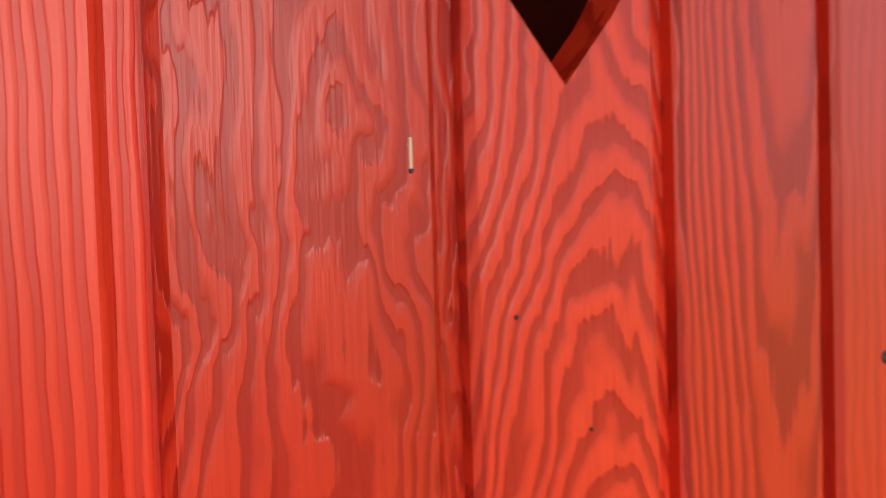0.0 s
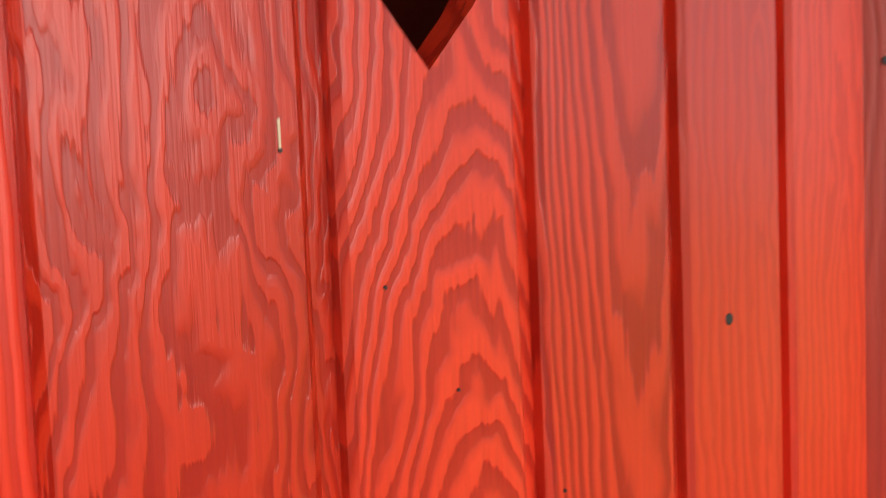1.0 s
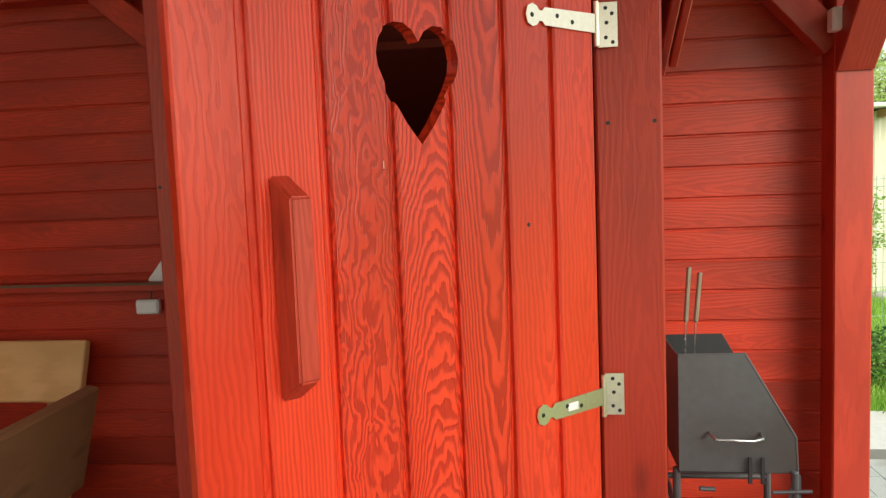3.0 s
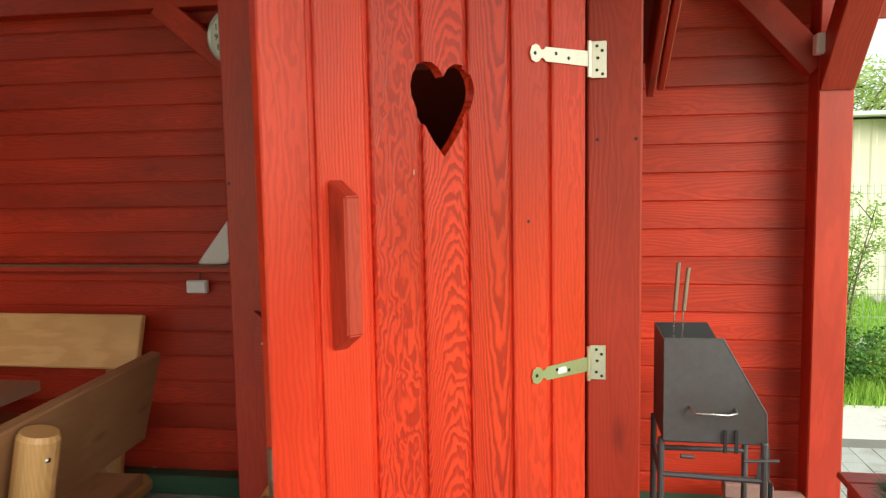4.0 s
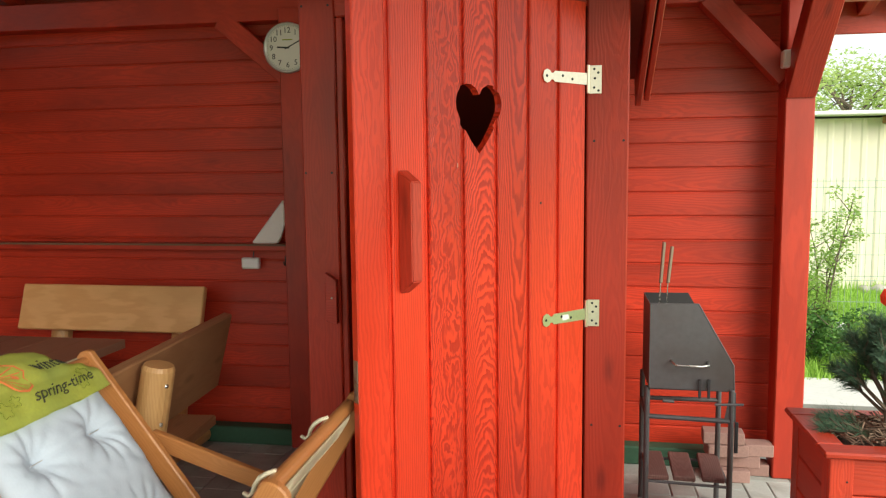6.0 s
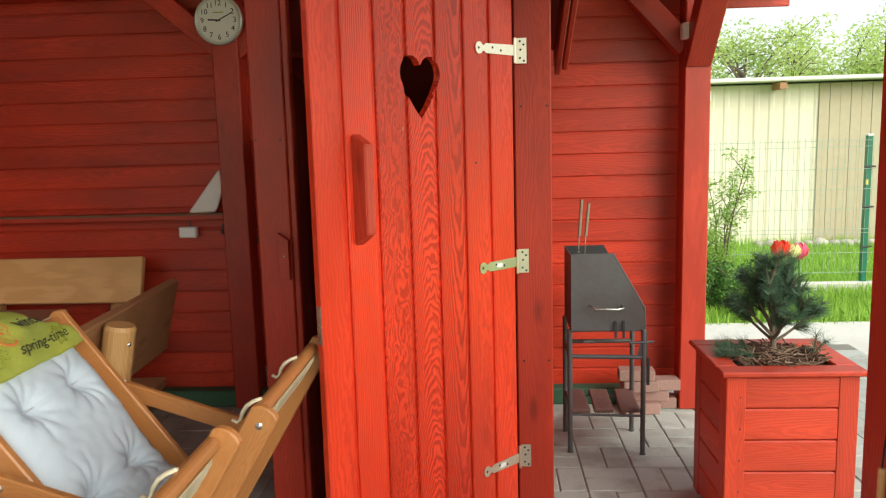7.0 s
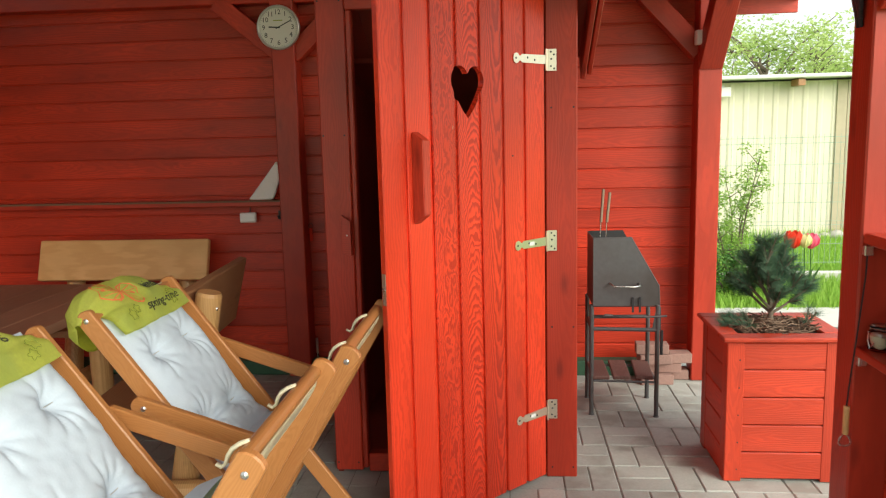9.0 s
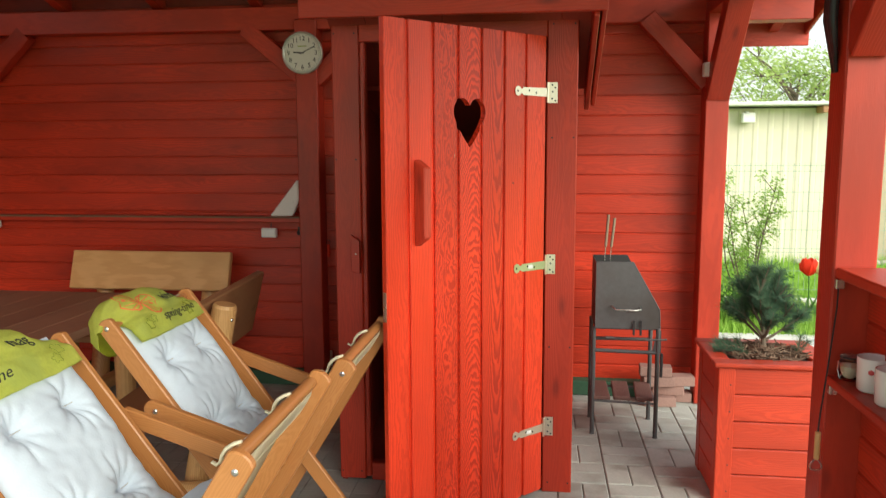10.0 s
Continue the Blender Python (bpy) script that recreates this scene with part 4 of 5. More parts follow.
def cushion(m, label, shift=0.0, upper="winter", upper_at=0.125):
    """A tufted cushion: white, with a lime head pillow folded over the chair's back."""
    c = thing("cushion", label=label, category="cushion", group="cushions on the deck chairs", turn=m)
    line = [Vector((x, 0, z)) for x, z in ((-1.055, 1.055), (-0.985, 0.965), (-0.885, 0.815), (-0.79, 0.665), (-0.70, 0.555), (-0.62, 0.515), (-0.535, 0.545), (-0.465, 0.64))]
    cum = [0.0]
    for a, b in zip(line, line[1:]):
        cum.append(cum[-1] + (b - a).length)

    def at(s):
        i = max(j for j in range(len(cum)) if cum[j] <= s + 1e-9)
        i = min(i, len(line) - 2)
        f = (s - cum[i]) / (cum[i + 1] - cum[i])
        p = line[i].lerp(line[i + 1], f)
        d0 = (line[min(i + 1, len(line) - 1)] - line[max(i, 0)]).normalized()
        d1 = (line[min(i + 2, len(line) - 1)] - line[i + 1]).normalized() if i + 2 < len(line) else d0
        d = d0.lerp(d1, f).normalized()
        return p, Vector((-d.z, 0, d.x))
    tufts = [(s, y) for s in (0.22, 0.52) for y in (-0.115, 0.115)]
    ns, ny, half = 100, 72, 0.245
    total = cum[-1]
    bm, under = bmesh.new(), bmesh.new()
    top, bot, rim = [], [], []
    for i in range(ns + 1):
        s = total * i / ns
        p, nrm = at(s)
        ra, rb, rc = [], [], []
        for j in range(ny + 1):
            w = (2 * j / ny - 1)
            y = w * half * (1 + 0.012 * math.sin(s * 40))
            edge = (1 - abs(w) ** 5) ** 0.5 * min(1.0, (min(s, total - s) + 0.004) / 0.05) ** 0.5 * (0.45 + 0.55 * min(1.0, s / 0.26))
            t = 0.062 * edge
            for ts, ty in tufts:
                d = math.hypot((s - ts) * 1.0, y - ty)
                t -= 0.046 * math.exp(-(d / 0.046) ** 2) * edge
                a = math.atan2(y - ty, s - ts)
                crease = 1 - abs(math.sin(a * 5.5 + ts * 30 + ty * 50 + 1.6 * noise.noise((s * 9, y * 9, 1)))) ** 0.5
                t -= (0.011 + 0.008 * noise.noise((a * 1.7, ts * 9, ty * 40))) * crease * math.exp(-((d - 0.055) / 0.055) ** 2) * edge
            t -= 0.014 * math.exp(-((s - 0.52) / 0.02) ** 2) * edge
            t += 0.004 * noise.noise((s * 9, y * 9, 3.1)) * edge + 0.0022 * noise.noise((s * 38, y * 26, 9.1)) * edge
            t -= 0.004 * max(0.0, 1 - 5 * abs(noise.noise((s * 7 + 3 * y, y * 5 - 2 * s, 5.5)))) * edge
            q = p + Vector((0, y, 0))
            ra.append(bm.verts.new(q + nrm * max(t, 0.004)))
            if j in (0, ny):
                rc.append(under.verts.new(q + nrm * max(t, 0.004)))
            rb.append(under.verts.new(q - nrm * (0.006 + 0.012 * edge) + Vector((0, 0.006 * (1 if w > 0 else -1) * abs(w) ** 8, 0))))
        top.append(ra)
        bot.append(rb)
        rim.append(rc)
    for i in range(ns):
        for j in range(ny):
            bm.faces.new((top[i][j], top[i][j + 1], top[i + 1][j + 1], top[i + 1][j]))
            under.faces.new((bot[i][j + 1], bot[i][j], bot[i + 1][j], bot[i + 1][j + 1]))
        under.faces.new((rim[i][0], rim[i + 1][0], bot[i + 1][0], bot[i][0]))
        under.faces.new((rim[i + 1][1], rim[i][1], bot[i][ny], bot[i + 1][ny]))
    part("white_panel", bm, CLOTH, c, "white tufted cotton", smooth=True)
    part("lime_backing", under, LIME, c, "lime green cotton backing", smooth=True)
    for ts, ty in tufts:
        p, nrm = at(ts)
        part("tuft_stitch", tube([p + Vector((0, ty - 0.02, 0)) + nrm * 0.024, p + Vector((0, ty, 0)) + nrm * 0.021, p + Vector((0, ty + 0.02, 0)) + nrm * 0.025], 0.0014, 6), RIM, c)
    # the lime pillow: a soft roll over the top and a flap down the front
    prof = [(-1.098, 0.905), (-1.160, 0.960), (-1.168, 1.055), (-1.135, 1.108), (-1.082, 1.132), (-1.030, 1.112), (-0.994, 1.068), (-0.962, 1.026), (-0.931, 0.985)]

    def pillow(k, w):
        """A place on the pillow: k along its outline, w from side to side."""
        k = min(max(k, 0.0), len(prof) - 1.0)
        i = min(int(k), len(prof) - 2)
        x = prof[i][0] + (prof[i + 1][0] - prof[i][0]) * (k - i)
        z = prof[i][1] + (prof[i + 1][1] - prof[i][1]) * (k - i)
        fall = max(0.05, min(0.94, (6.9 - k) * 0.6)) if k > 3 else 0.94
        sag = 1 - abs(w) ** 3.6 * fall
        roll = max(0.0, min(1.0, 6.0 - k))
        q = Vector((-1.05 + (x + 1.05) * sag, w * (0.248 + 0.012 * roll) - 0.060 * roll, 1.03 + (z - 1.03) * sag))
        return q + Vector((0.6, 0, 0.8)) * (0.010 * noise.noise((x * 9, w * 3, z * 9)) + 0.004 * noise.noise((x * 24, w * 7, z * 24)) - 0.007 * math.exp(-((k - 6.15 - 0.25 * w) / 0.22) ** 2))

    bm = bmesh.new()
    rows = [[bm.verts.new(pillow(k / 6, 2 * j / 30 - 1)) for j in range(31)] for k in range(6 * (len(prof) - 1) + 1)]
    for r0, r1 in zip(rows, rows[1:]):
        for j in range(30):
            bm.faces.new((r0[j], r0[j + 1], r1[j + 1], r1[j]))
    bmesh.ops.solidify(bm, geom=bm.faces[:], thickness=0.010)
    part("lime_pillow", bm, LIME, c, "lime green pillow with printed writing", smooth=True)

    def printed(ob, k0, y0, lift=0.0035):
        """Lays a flat print on the pillow, k0 along its outline and y0 across it."""
        for v in ob.data.vertices:
            k, w = k0 - v.co.y / 0.062, (y0 + v.co.x) / 0.262
            p = pillow(k, w)
            n = (pillow(k, w + 0.05) - p).cross(pillow(k + 0.1, w) - p).normalized()
            if n.x * 0.6 + n.z * 0.8 < 0:
                n = -n
            v.co = p + n * (lift + v.co.z)
        return ob

    printed(words("spring-time", 0.058, INK, c, Matrix(), "printed_word", 0.0005, 0.4), 6.9, 0.085 + shift)
    printed(words(upper, 0.060, INK, c, Matrix(), "printed_word", 0.0005, 0.4), 5.45, upper_at)
    wing = [(0.0, 0.0), (0.010, 0.030), (0.038, 0.052), (0.058, 0.046), (0.062, 0.028), (0.050, 0.008), (0.058, -0.018), (0.044, -0.036), (0.026, -0.038), (0.010, -0.025)]
    ca, sa = math.cos(-0.5), math.sin(-0.5)
    for s in (-1, 1):
        ring = [(1.45 * (s * x * ca - y * sa), 1.45 * (s * x * sa + y * ca)) for x, y in wing]
        cx, cy = 1.45 * (s * 0.034 * ca - 0.008 * sa), 1.45 * (s * 0.034 * sa + 0.008 * ca)
        bm = bmesh.new()
        n = len(ring)
        steps = [bm.verts.new((x + (cx - x) * f, y + (cy - y) * f, 0)) for f in (0.0, 0.13) for x, y in ring]
        for k in range(n):
            bm.faces.new((steps[k], steps[(k + 1) % n], steps[n + (k + 1) % n], steps[n + k]))
        # veins from the wing's root, and a small eye on each wing
        for k in range(1, n):
            x, y = ring[k]
            ln = math.hypot(x, y)
            ox, oy = -y / ln * 0.0016, x / ln * 0.0016
            bm.faces.new([bm.verts.new(c) for c in ((x * 0.10 - ox, y * 0.10 - oy, 0), (x * 0.84 - ox, y * 0.84 - oy, 0), (x * 0.84 + ox, y * 0.84 + oy, 0), (x * 0.10 + ox, y * 0.10 + oy, 0))])
        bm.faces.new([bm.verts.new((cx * 1.1 + 0.009 * math.cos(k), cy * 1.1 + 0.009 * math.sin(k), 0)) for k in range(6)])
        bmesh.ops.subdivide_edges(bm, edges=bm.edges[:], cuts=1)
        printed(part("butterfly_print", bm, ORANGE, c, "orange butterfly print"), 5.35, -0.075 + shift)
    # olive outlines of flowers
    for k, y, r in ((7.0, -0.15, 0.022), (6.7, -0.10, 0.016), (7.2, 0.16, 0.018), (6.6, 0.20, 0.022)):
        bm = bmesh.new()
        tube([((r + 0.005 * math.sin(5 * a)) * math.cos(a), (r + 0.005 * math.sin(5 * a)) * math.sin(a), 0) for a in [0.25 * i for i in range(26)]], 0.0012, 4, bm)
        printed(part("flower_print", bm, PALE_PRINT, c), k, y)
    return c


CHAIR = Matrix.Translation((0.0, -0.03, 0.0))
CHAIR2 = Matrix.Translation((-0.045, -0.80, 0.015))
deck_chair(CHAIR, "oiled wooden deck chair, half folded, with a cushion")
cushion(CHAIR, "white tufted chair cushion with a lime printed pillow")
deck_chair(Matrix.Translation((-0.045, -0.80, 0.0)), "oiled wooden deck chair, half folded, with a cushion")
cushion(CHAIR2, "white tufted chair cushion with a lime printed pillow", -0.26, "mag", 0.09)

# ---- the grill ----
GX, GY = 0.92, 1.78
grill = thing("charcoal_grill", (GX, GY, 0), "sooty steel charcoal grill with a tall sloping windshield", "grill")


def sheet(name, outline, y0, y1, material, label=""):
    bm = prism(outline, -(y1 - y0) / 2, (y1 - y0) / 2, None, 0.001)
    return part(name, bm, material, grill, label, Matrix.Translation((-GX, (y0 + y1) / 2 - GY, 0)) @ pose(0, 0, 0, 90, 0, 0))


outline = [(0.742, 0.635), (0.742, 1.012), (0.946, 1.014), (1.098, 0.745), (1.103, 0.630)]
sheet("front_sheet", outline, 1.618, 1.621, GRILL)
sheet("back_sheet", outline, 1.930, 1.933, GRILL_IN)
part("side_sheet", box(0.742 - GX, 0.745 - GX, 1.6215 - GY, 1.9295 - GY, 0.635, 1.010, 0), GRILL, grill)
part("side_sheet", box(1.099 - GX, 1.102 - GX, 1.6215 - GY, 1.9295 - GY, 0.635, 0.745, 0), GRILL, grill)
part("fire_tray", box(0.7455 - GX, 1.0985 - GX, 1.6215 - GY, 1.9295 - GY, 0.628, 0.634, 0), GRILL_IN, grill)
part("rim", tube([(0.744 - GX, 1.62 - GY, 1.012), (0.946 - GX, 1.62 - GY, 1.014), (1.098 - GX, 1.62 - GY, 0.745), (1.103 - GX, 1.62 - GY, 0.632)], 0.004, 6), GRILL, grill)
part("handle", tube([(0.835 - GX, 1.617 - GY, 0.762), (0.835 - GX, 1.585 - GY, 0.765), (0.85 - GX, 1.575 - GY, 0.752), (0.96 - GX, 1.575 - GY, 0.748), (0.99 - GX, 1.585 - GY, 0.752), (0.99 - GX, 1.617 - GY, 0.76)], 0.005, 8), STEEL, grill, "bent steel rod handle", smooth=True)
for x, y in ((0.738, 1.64), (1.092, 1.61), (0.742, 1.92), (1.095, 1.92)):
    leg = part("leg", rod((x - GX, y - GY, 0.0), (x - GX, y - GY, 0.64), 0.0125, 10), GRILL, grill)
    part("foot", lathe([(0.016, 0), (0.014, 0.006)], 12), GRILL, leg, "", Matrix.Translation((x - GX, y - GY, 0.0)))
for z in (0.50,):
    part("stretcher", rod((0.738 - GX, 1.64 - GY, z), (1.092 - GX, 1.61 - GY, z), 0.0115, 8), GRILL, grill)
    part("stretcher", rod((0.742 - GX, 1.92 - GY, z), (1.095 - GX, 1.92 - GY, z), 0.0115, 8), GRILL, grill)
    part("stretcher", rod((0.738 - GX, 1.64 - GY, z), (0.742 - GX, 1.92 - GY, z), 0.0115, 8), GRILL, grill)
for p, q in (((0.738, 1.64), (1.092, 1.61)), ((0.742, 1.92), (1.095, 1.92)), ((1.092, 1.61), (1.095, 1.92))):
    part("low_rail", rod((p[0] - GX, p[1] - GY, 0.20), (q[0] - GX, q[1] - GY, 0.20), 0.007, 8), GRILL, grill)
for i, x in enumerate((0.79, 0.905, 1.03)):
    part("shelf_slat", box(0, 0.31, -0.048, 0.048, 0, 0.022, 0.004), SLAT_WOOD, grill, "weathered brown slat", Matrix.Translation((x - GX, 1.63 - GY, 0.208)) @ pose(0, 0, 0, 0, 0, 90 - 2 * i))
part("gusset", prism([(1.06 - GX, 0.50), (1.11 - GX, 0.50), (1.108 - GX, 0.63), (1.085 - GX, 0.63)], -0.002, 0.002), GRILL, grill, "", Matrix.Translation((0, 1.606 - GY, 0)) @ pose(0, 0, 0, 90, 0, 0))
for x in (0.957, 0.995):
    part("tongs_leg", box(-0.006, 0.006, -0.004, 0.004, 0.60, 0.685, 0.001), GRILL_IN, grill, "", Matrix.Translation((x - GX, 1.606 - GY, 0)))
part("wing_bolt", rod((0.80 - GX, 1.60 - GY, 0.585), (0.85 - GX, 1.60 - GY, 0.583), 0.008, 8), GRILL, grill)
part("wing_bolt", rod((1.02 - GX, 1.60 - GY, 0.575), (1.14 - GX, 1.60 - GY, 0.580), 0.006, 8), GRILL, grill)
part("hanging_strap", box(1.106 - GX, 1.122 - GX, 1.60 - GY, 1.61 - GY, 0.36, 0.50, 0.003), GRILL_IN, grill)

for i, (x, lean) in enumerate(((0.793, 0.018), (0.822, 0.022))):
    sk = thing("skewer", (x, 1.84, 0.64), "steel skewer with a pale handle standing in the grill", "skewer", "skewers")
    part("blade", rod((0, 0, 0.0), (lean, 0.02, 0.43), 0.003, 6), STEEL, sk)
    part("grip", rod((lean, 0.02, 0.43), (lean * 1.8, 0.03, 0.62 - 0.02 * i), 0.0085, 10), GRIP, sk, "dull metal grip")

# bricks stacked by the wall
for x, y, z, turn in ((1.20, 2.20, 0, 3), (1.26, 2.25, 0.064, -4), (1.19, 2.21, 0.128, 6), (1.32, 2.31, 0, -4), (1.32, 2.24, 0.128, 2), (1.175, 2.22, 0.192, -3)):
    tagged(part("brick", box(-0.1, 0.1, -0.05, 0.05, 0, 0.062, 0.004), BRICK, None, "", Matrix.Translation((x, y, z)) @ pose(0, 0, 0, 0, 0, turn)), "brown concrete brick in a loose stack by the wall", "brick", "stacked bricks")

# ---- the planter ----
PX0, PX1, PY0, PY1, PZ = 1.245, 1.742, 0.815, 1.250, 0.655
planter = thing("planter", ((PX0 + PX1) / 2, (PY0 + PY1) / 2, 0), "square red-stained plank planter with a broad rim", "planter")
B = Matrix.Translation((-(PX0 + PX1) / 2, -(PY0 + PY1) / 2, 0))
for i in range(5):
    z = 0.012 + 0.128 * i + 0.064
    for x, y, turn, ln in ((PX0 + 0.03, PY0 + 0.012, 0, PX1 - PX0 - 0.06), (PX0 + 0.03, PY1 - 0.012, 0, PX1 - PX0 - 0.06), (PX0 + 0.012, PY0 + 0.03, 90, PY1 - PY0 - 0.06), (PX1 - 0.012, PY0 + 0.03, 90, PY1 - PY0 - 0.06)):
        part("board", box(0, ln, -0.0620, 0.0620, -0.009, 0.009, 0.005), RED_PLANTER, planter, "", B @ Matrix.Translation((x, y, z)) @ pose(0, 0, 0, 0, 0, turn) @ pose(0, 0, 0, 90, 0, 0))
for x, y in ((PX0, PY0), (PX1, PY0), (PX0, PY1), (PX1, PY1)):
    sx, sy = (1 if x == PX0 else -1), (1 if y == PY0 else -1)
    for wx, wy in ((0.075 if y == PY0 else 0.06, 0.018), (0.018, 0.06)):
        x0, x1 = sorted((x, x + sx * wx))
        y0, y1 = sorted((y, y + sy * wy))
        if wx == 0.018:
            y0, y1 = (y0 + 0.0185, y1 + 0.0185) if sy > 0 else (y0 - 0.0185, y1 - 0.0185)
        b = part("corner_board", box(0, PZ - 0.005, -(x1 - x0) / 2, (x1 - x0) / 2, -(y1 - y0) / 2, (y1 - y0) / 2, 0.003), RED_PLANTER, planter, "", B @ Matrix.Translation(((x0 + x1) / 2, (y0 + y1) / 2, 0.003)) @ Matrix(((0, -1, 0, 0), (0, 0, -1, 0), (1, 0, 0, 0), (0, 0, 0, 1))))
for k in range(5):
    part("nail", lathe([(0.004, 0), (0.003, 0.0015)], 8), HOLE, planter, "", B @ Matrix.Translation((PX0 + 0.055, PY0, 0.06 + 0.128 * k)) @ pose(0, 0, 0, 90, 0, 0))
for x0, y0, turn, ln, w in ((PX0 - 0.025, PY0 + 0.02, 0, PX1 - PX0 + 0.05, 0.09), (PX0 - 0.025, PY1 - 0.02, 0, PX1 - PX0 + 0.05, 0.09), (PX0 + 0.02, PY0 + 0.066, 90, PY1 - PY0 - 0.132, 0.09), (PX1 - 0.02, PY0 + 0.066, 90, PY1 - PY0 - 0.132, 0.09)):
    part("rim_board", box(0, ln, -w / 2, w / 2, 0, 0.022, 0.006), RED_PLANTER, planter, "", B @ Matrix.Translation((x0, y0, PZ + 0.001)) @ pose(0, 0, 0, 0, 0, turn))
soil_bm = bmesh.new()
bmesh.ops.create_grid(soil_bm, x_segments=20, y_segments=20, size=0.17)
for v in soil_bm.verts:
    v.co.z = 0.018 * noise.noise(v.co * 14) + 0.02 * (1 - (v.co.length / 0.2) ** 2)
    v.co.x *= 1.18
part("soil", soil_bm, SOIL, planter, "dark soil", Matrix.Translation((0, 0, PZ - 0.005)))
PC = Vector(((PX0 + PX1) / 2, (PY0 + PY1) / 2, PZ))
mulch_bm = bmesh.new()
for i in range(420):
    a, r = random.uniform(0, 6.28), 0.165 * math.sqrt(random.random())
    p = Vector((r * math.cos(a) * 1.2, r * math.sin(a), 0.012 + 0.022 * random.random() + 0.02 * (1 - r / 0.17)))
    d = Vector((random.uniform(-1, 1), random.uniform(-1, 1), random.uniform(-0.25, 0.35))).normalized() * random.uniform(0.012, 0.035)
    tube([p - d, p + d], random.uniform(0.0015, 0.004), 4, mulch_bm)
tagged(part("bark_mulch", mulch_bm, MULCH, None, "", Matrix.Translation(PC)), "dry brown bark mulch and twigs in the planter", "mulch", kind="stuff")


def pine_shoot(nb, tb, p, d, length, dens):
    """A shoot with needles all round it."""
    d = d.normalized()
    tube([p, p + d * length], 0.004, 5, tb, [0.005, 0.003])
    side = d.orthogonal().normalized()
    for i in range(dens):
        f = random.uniform(0.05, 1.02)
        a = random.uniform(0, 6.283)
        out = (math.cos(a) * side + math.sin(a) * d.cross(side))
        v = (out * random.uniform(0.6, 1.0) + d * random.uniform(0.5, 1.1)).normalized()
        q = p + d * length * f
        ln = random.uniform(0.035, 0.072)
        w = v.orthogonal().normalized() * 0.0011
        x = [nb.verts.new(c) for c in (q - w, q + w, q + v * ln)]
        nb.faces.new(x)


def branch_walk(nb, tb, p, d, steps, spread):
    for i in range(steps):
        nxt = p + d * random.uniform(0.035, 0.055)
        tube([p, nxt], 0.005, 6, tb, [0.0075 - 0.0009 * i, 0.0068 - 0.0009 * i])
        p = nxt
        d = (d + Vector((random.uniform(-1, 1), random.uniform(-1, 1), random.uniform(-0.2, 0.9))) * spread).normalized()
        if i > 0:
            for k in range(3):
                s = (d + Vector((random.uniform(-1, 1), random.uniform(-1, 1), random.uniform(-0.3, 0.8))) * 0.8).normalized()
                pine_shoot(nb, tb, p, s, random.uniform(0.05, 0.09), 95)
    pine_shoot(nb, tb, p, d, 0.08, 150)


random.seed(11)
nb, tb = bmesh.new(), bmesh.new()
tube([(0.012, 0, -0.01), (0.004, 0.004, 0.06), (0, 0, 0.13), (-0.004, 0, 0.20)], 0.01, 8, tb, [0.014, 0.012, 0.010, 0.007])
PB = Vector((0.0, 0.0, 0.02))
for i in range(15):
    a = 2.4 * i
    f = (i + 0.5) / 15
    d = Vector((math.cos(a) * 0.95 * (1 - f * 0.85), math.sin(a) * 0.95 * (1 - f * 0.85), 0.55 + 0.6 * f))
    branch_walk(nb, tb, PB + Vector((0.006 * math.cos(a), 0.006 * math.sin(a), 0.055 + 0.10 * f)), d.normalized(), 3 + (i % 3 == 0) + (i > 11), 0.20)
for d, n_steps in (((-1.0, -0.1, 0.02), 3), ((-0.9, 0.4, 0.06), 3)):
    branch_walk(nb, tb, PB, Vector(d).normalized(), n_steps, 0.10)
pine_shoot(nb, tb, PB + Vector((0.15, -0.03, 0.0)), Vector((0.1, 0, 1)), 0.09, 120)
pine_shoot(nb, tb, PB + Vector((0.16, -0.03, 0.02)), Vector((0.6, 0, 0.8)), 0.06, 90)
dwarf = thing("dwarf_pine", PC, "small dark green dwarf pine in the planter", "pine")
part("needles", nb, NEEDLE, dwarf, kind="stuff")
part("branch_work", tb, BARK, dwarf, kind="stuff")

# ---- on the bar shelf ----
def mug(x, y, z, turn):
    g = thing("mug", label="white ceramic mug with small red flower prints", category="mug", group="mugs on the shelf", turn=Matrix.Translation((x, y, z)) @ pose(0, 0, 0, 0, 0, turn) @ Matrix.Scale(1.14, 4))
    part("cup", lathe([(0.034, 0.0), (0.040, 0.006), (0.042, 0.092), (0.0415, 0.095), (0.039, 0.094), (0.037, 0.012), (0.0, 0.010)], 28), CERAMIC, g, smooth=True)
    part("ear", tube([(0.041, 0, 0.076), (0.060, 0, 0.074), (0.070, 0, 0.052), (0.060, 0, 0.028), (0.040, 0, 0.020)], 0.0055, 8), CERAMIC, g, smooth=True)
    for a, zz in ((180, 0.06), (202, 0.045), (217, 0.042)):
        part("flower_print", lathe([(0.008 if a < 190 else 0.004, 0), (0.004, 0.0006)], 6), RED_PRINT, g, "", pose(0, 0, 0, 0, 0, a) @ Matrix.Translation((0.0422, 0, zz)) @ pose(0, 0, 0, 0, 90, 0))
    return g


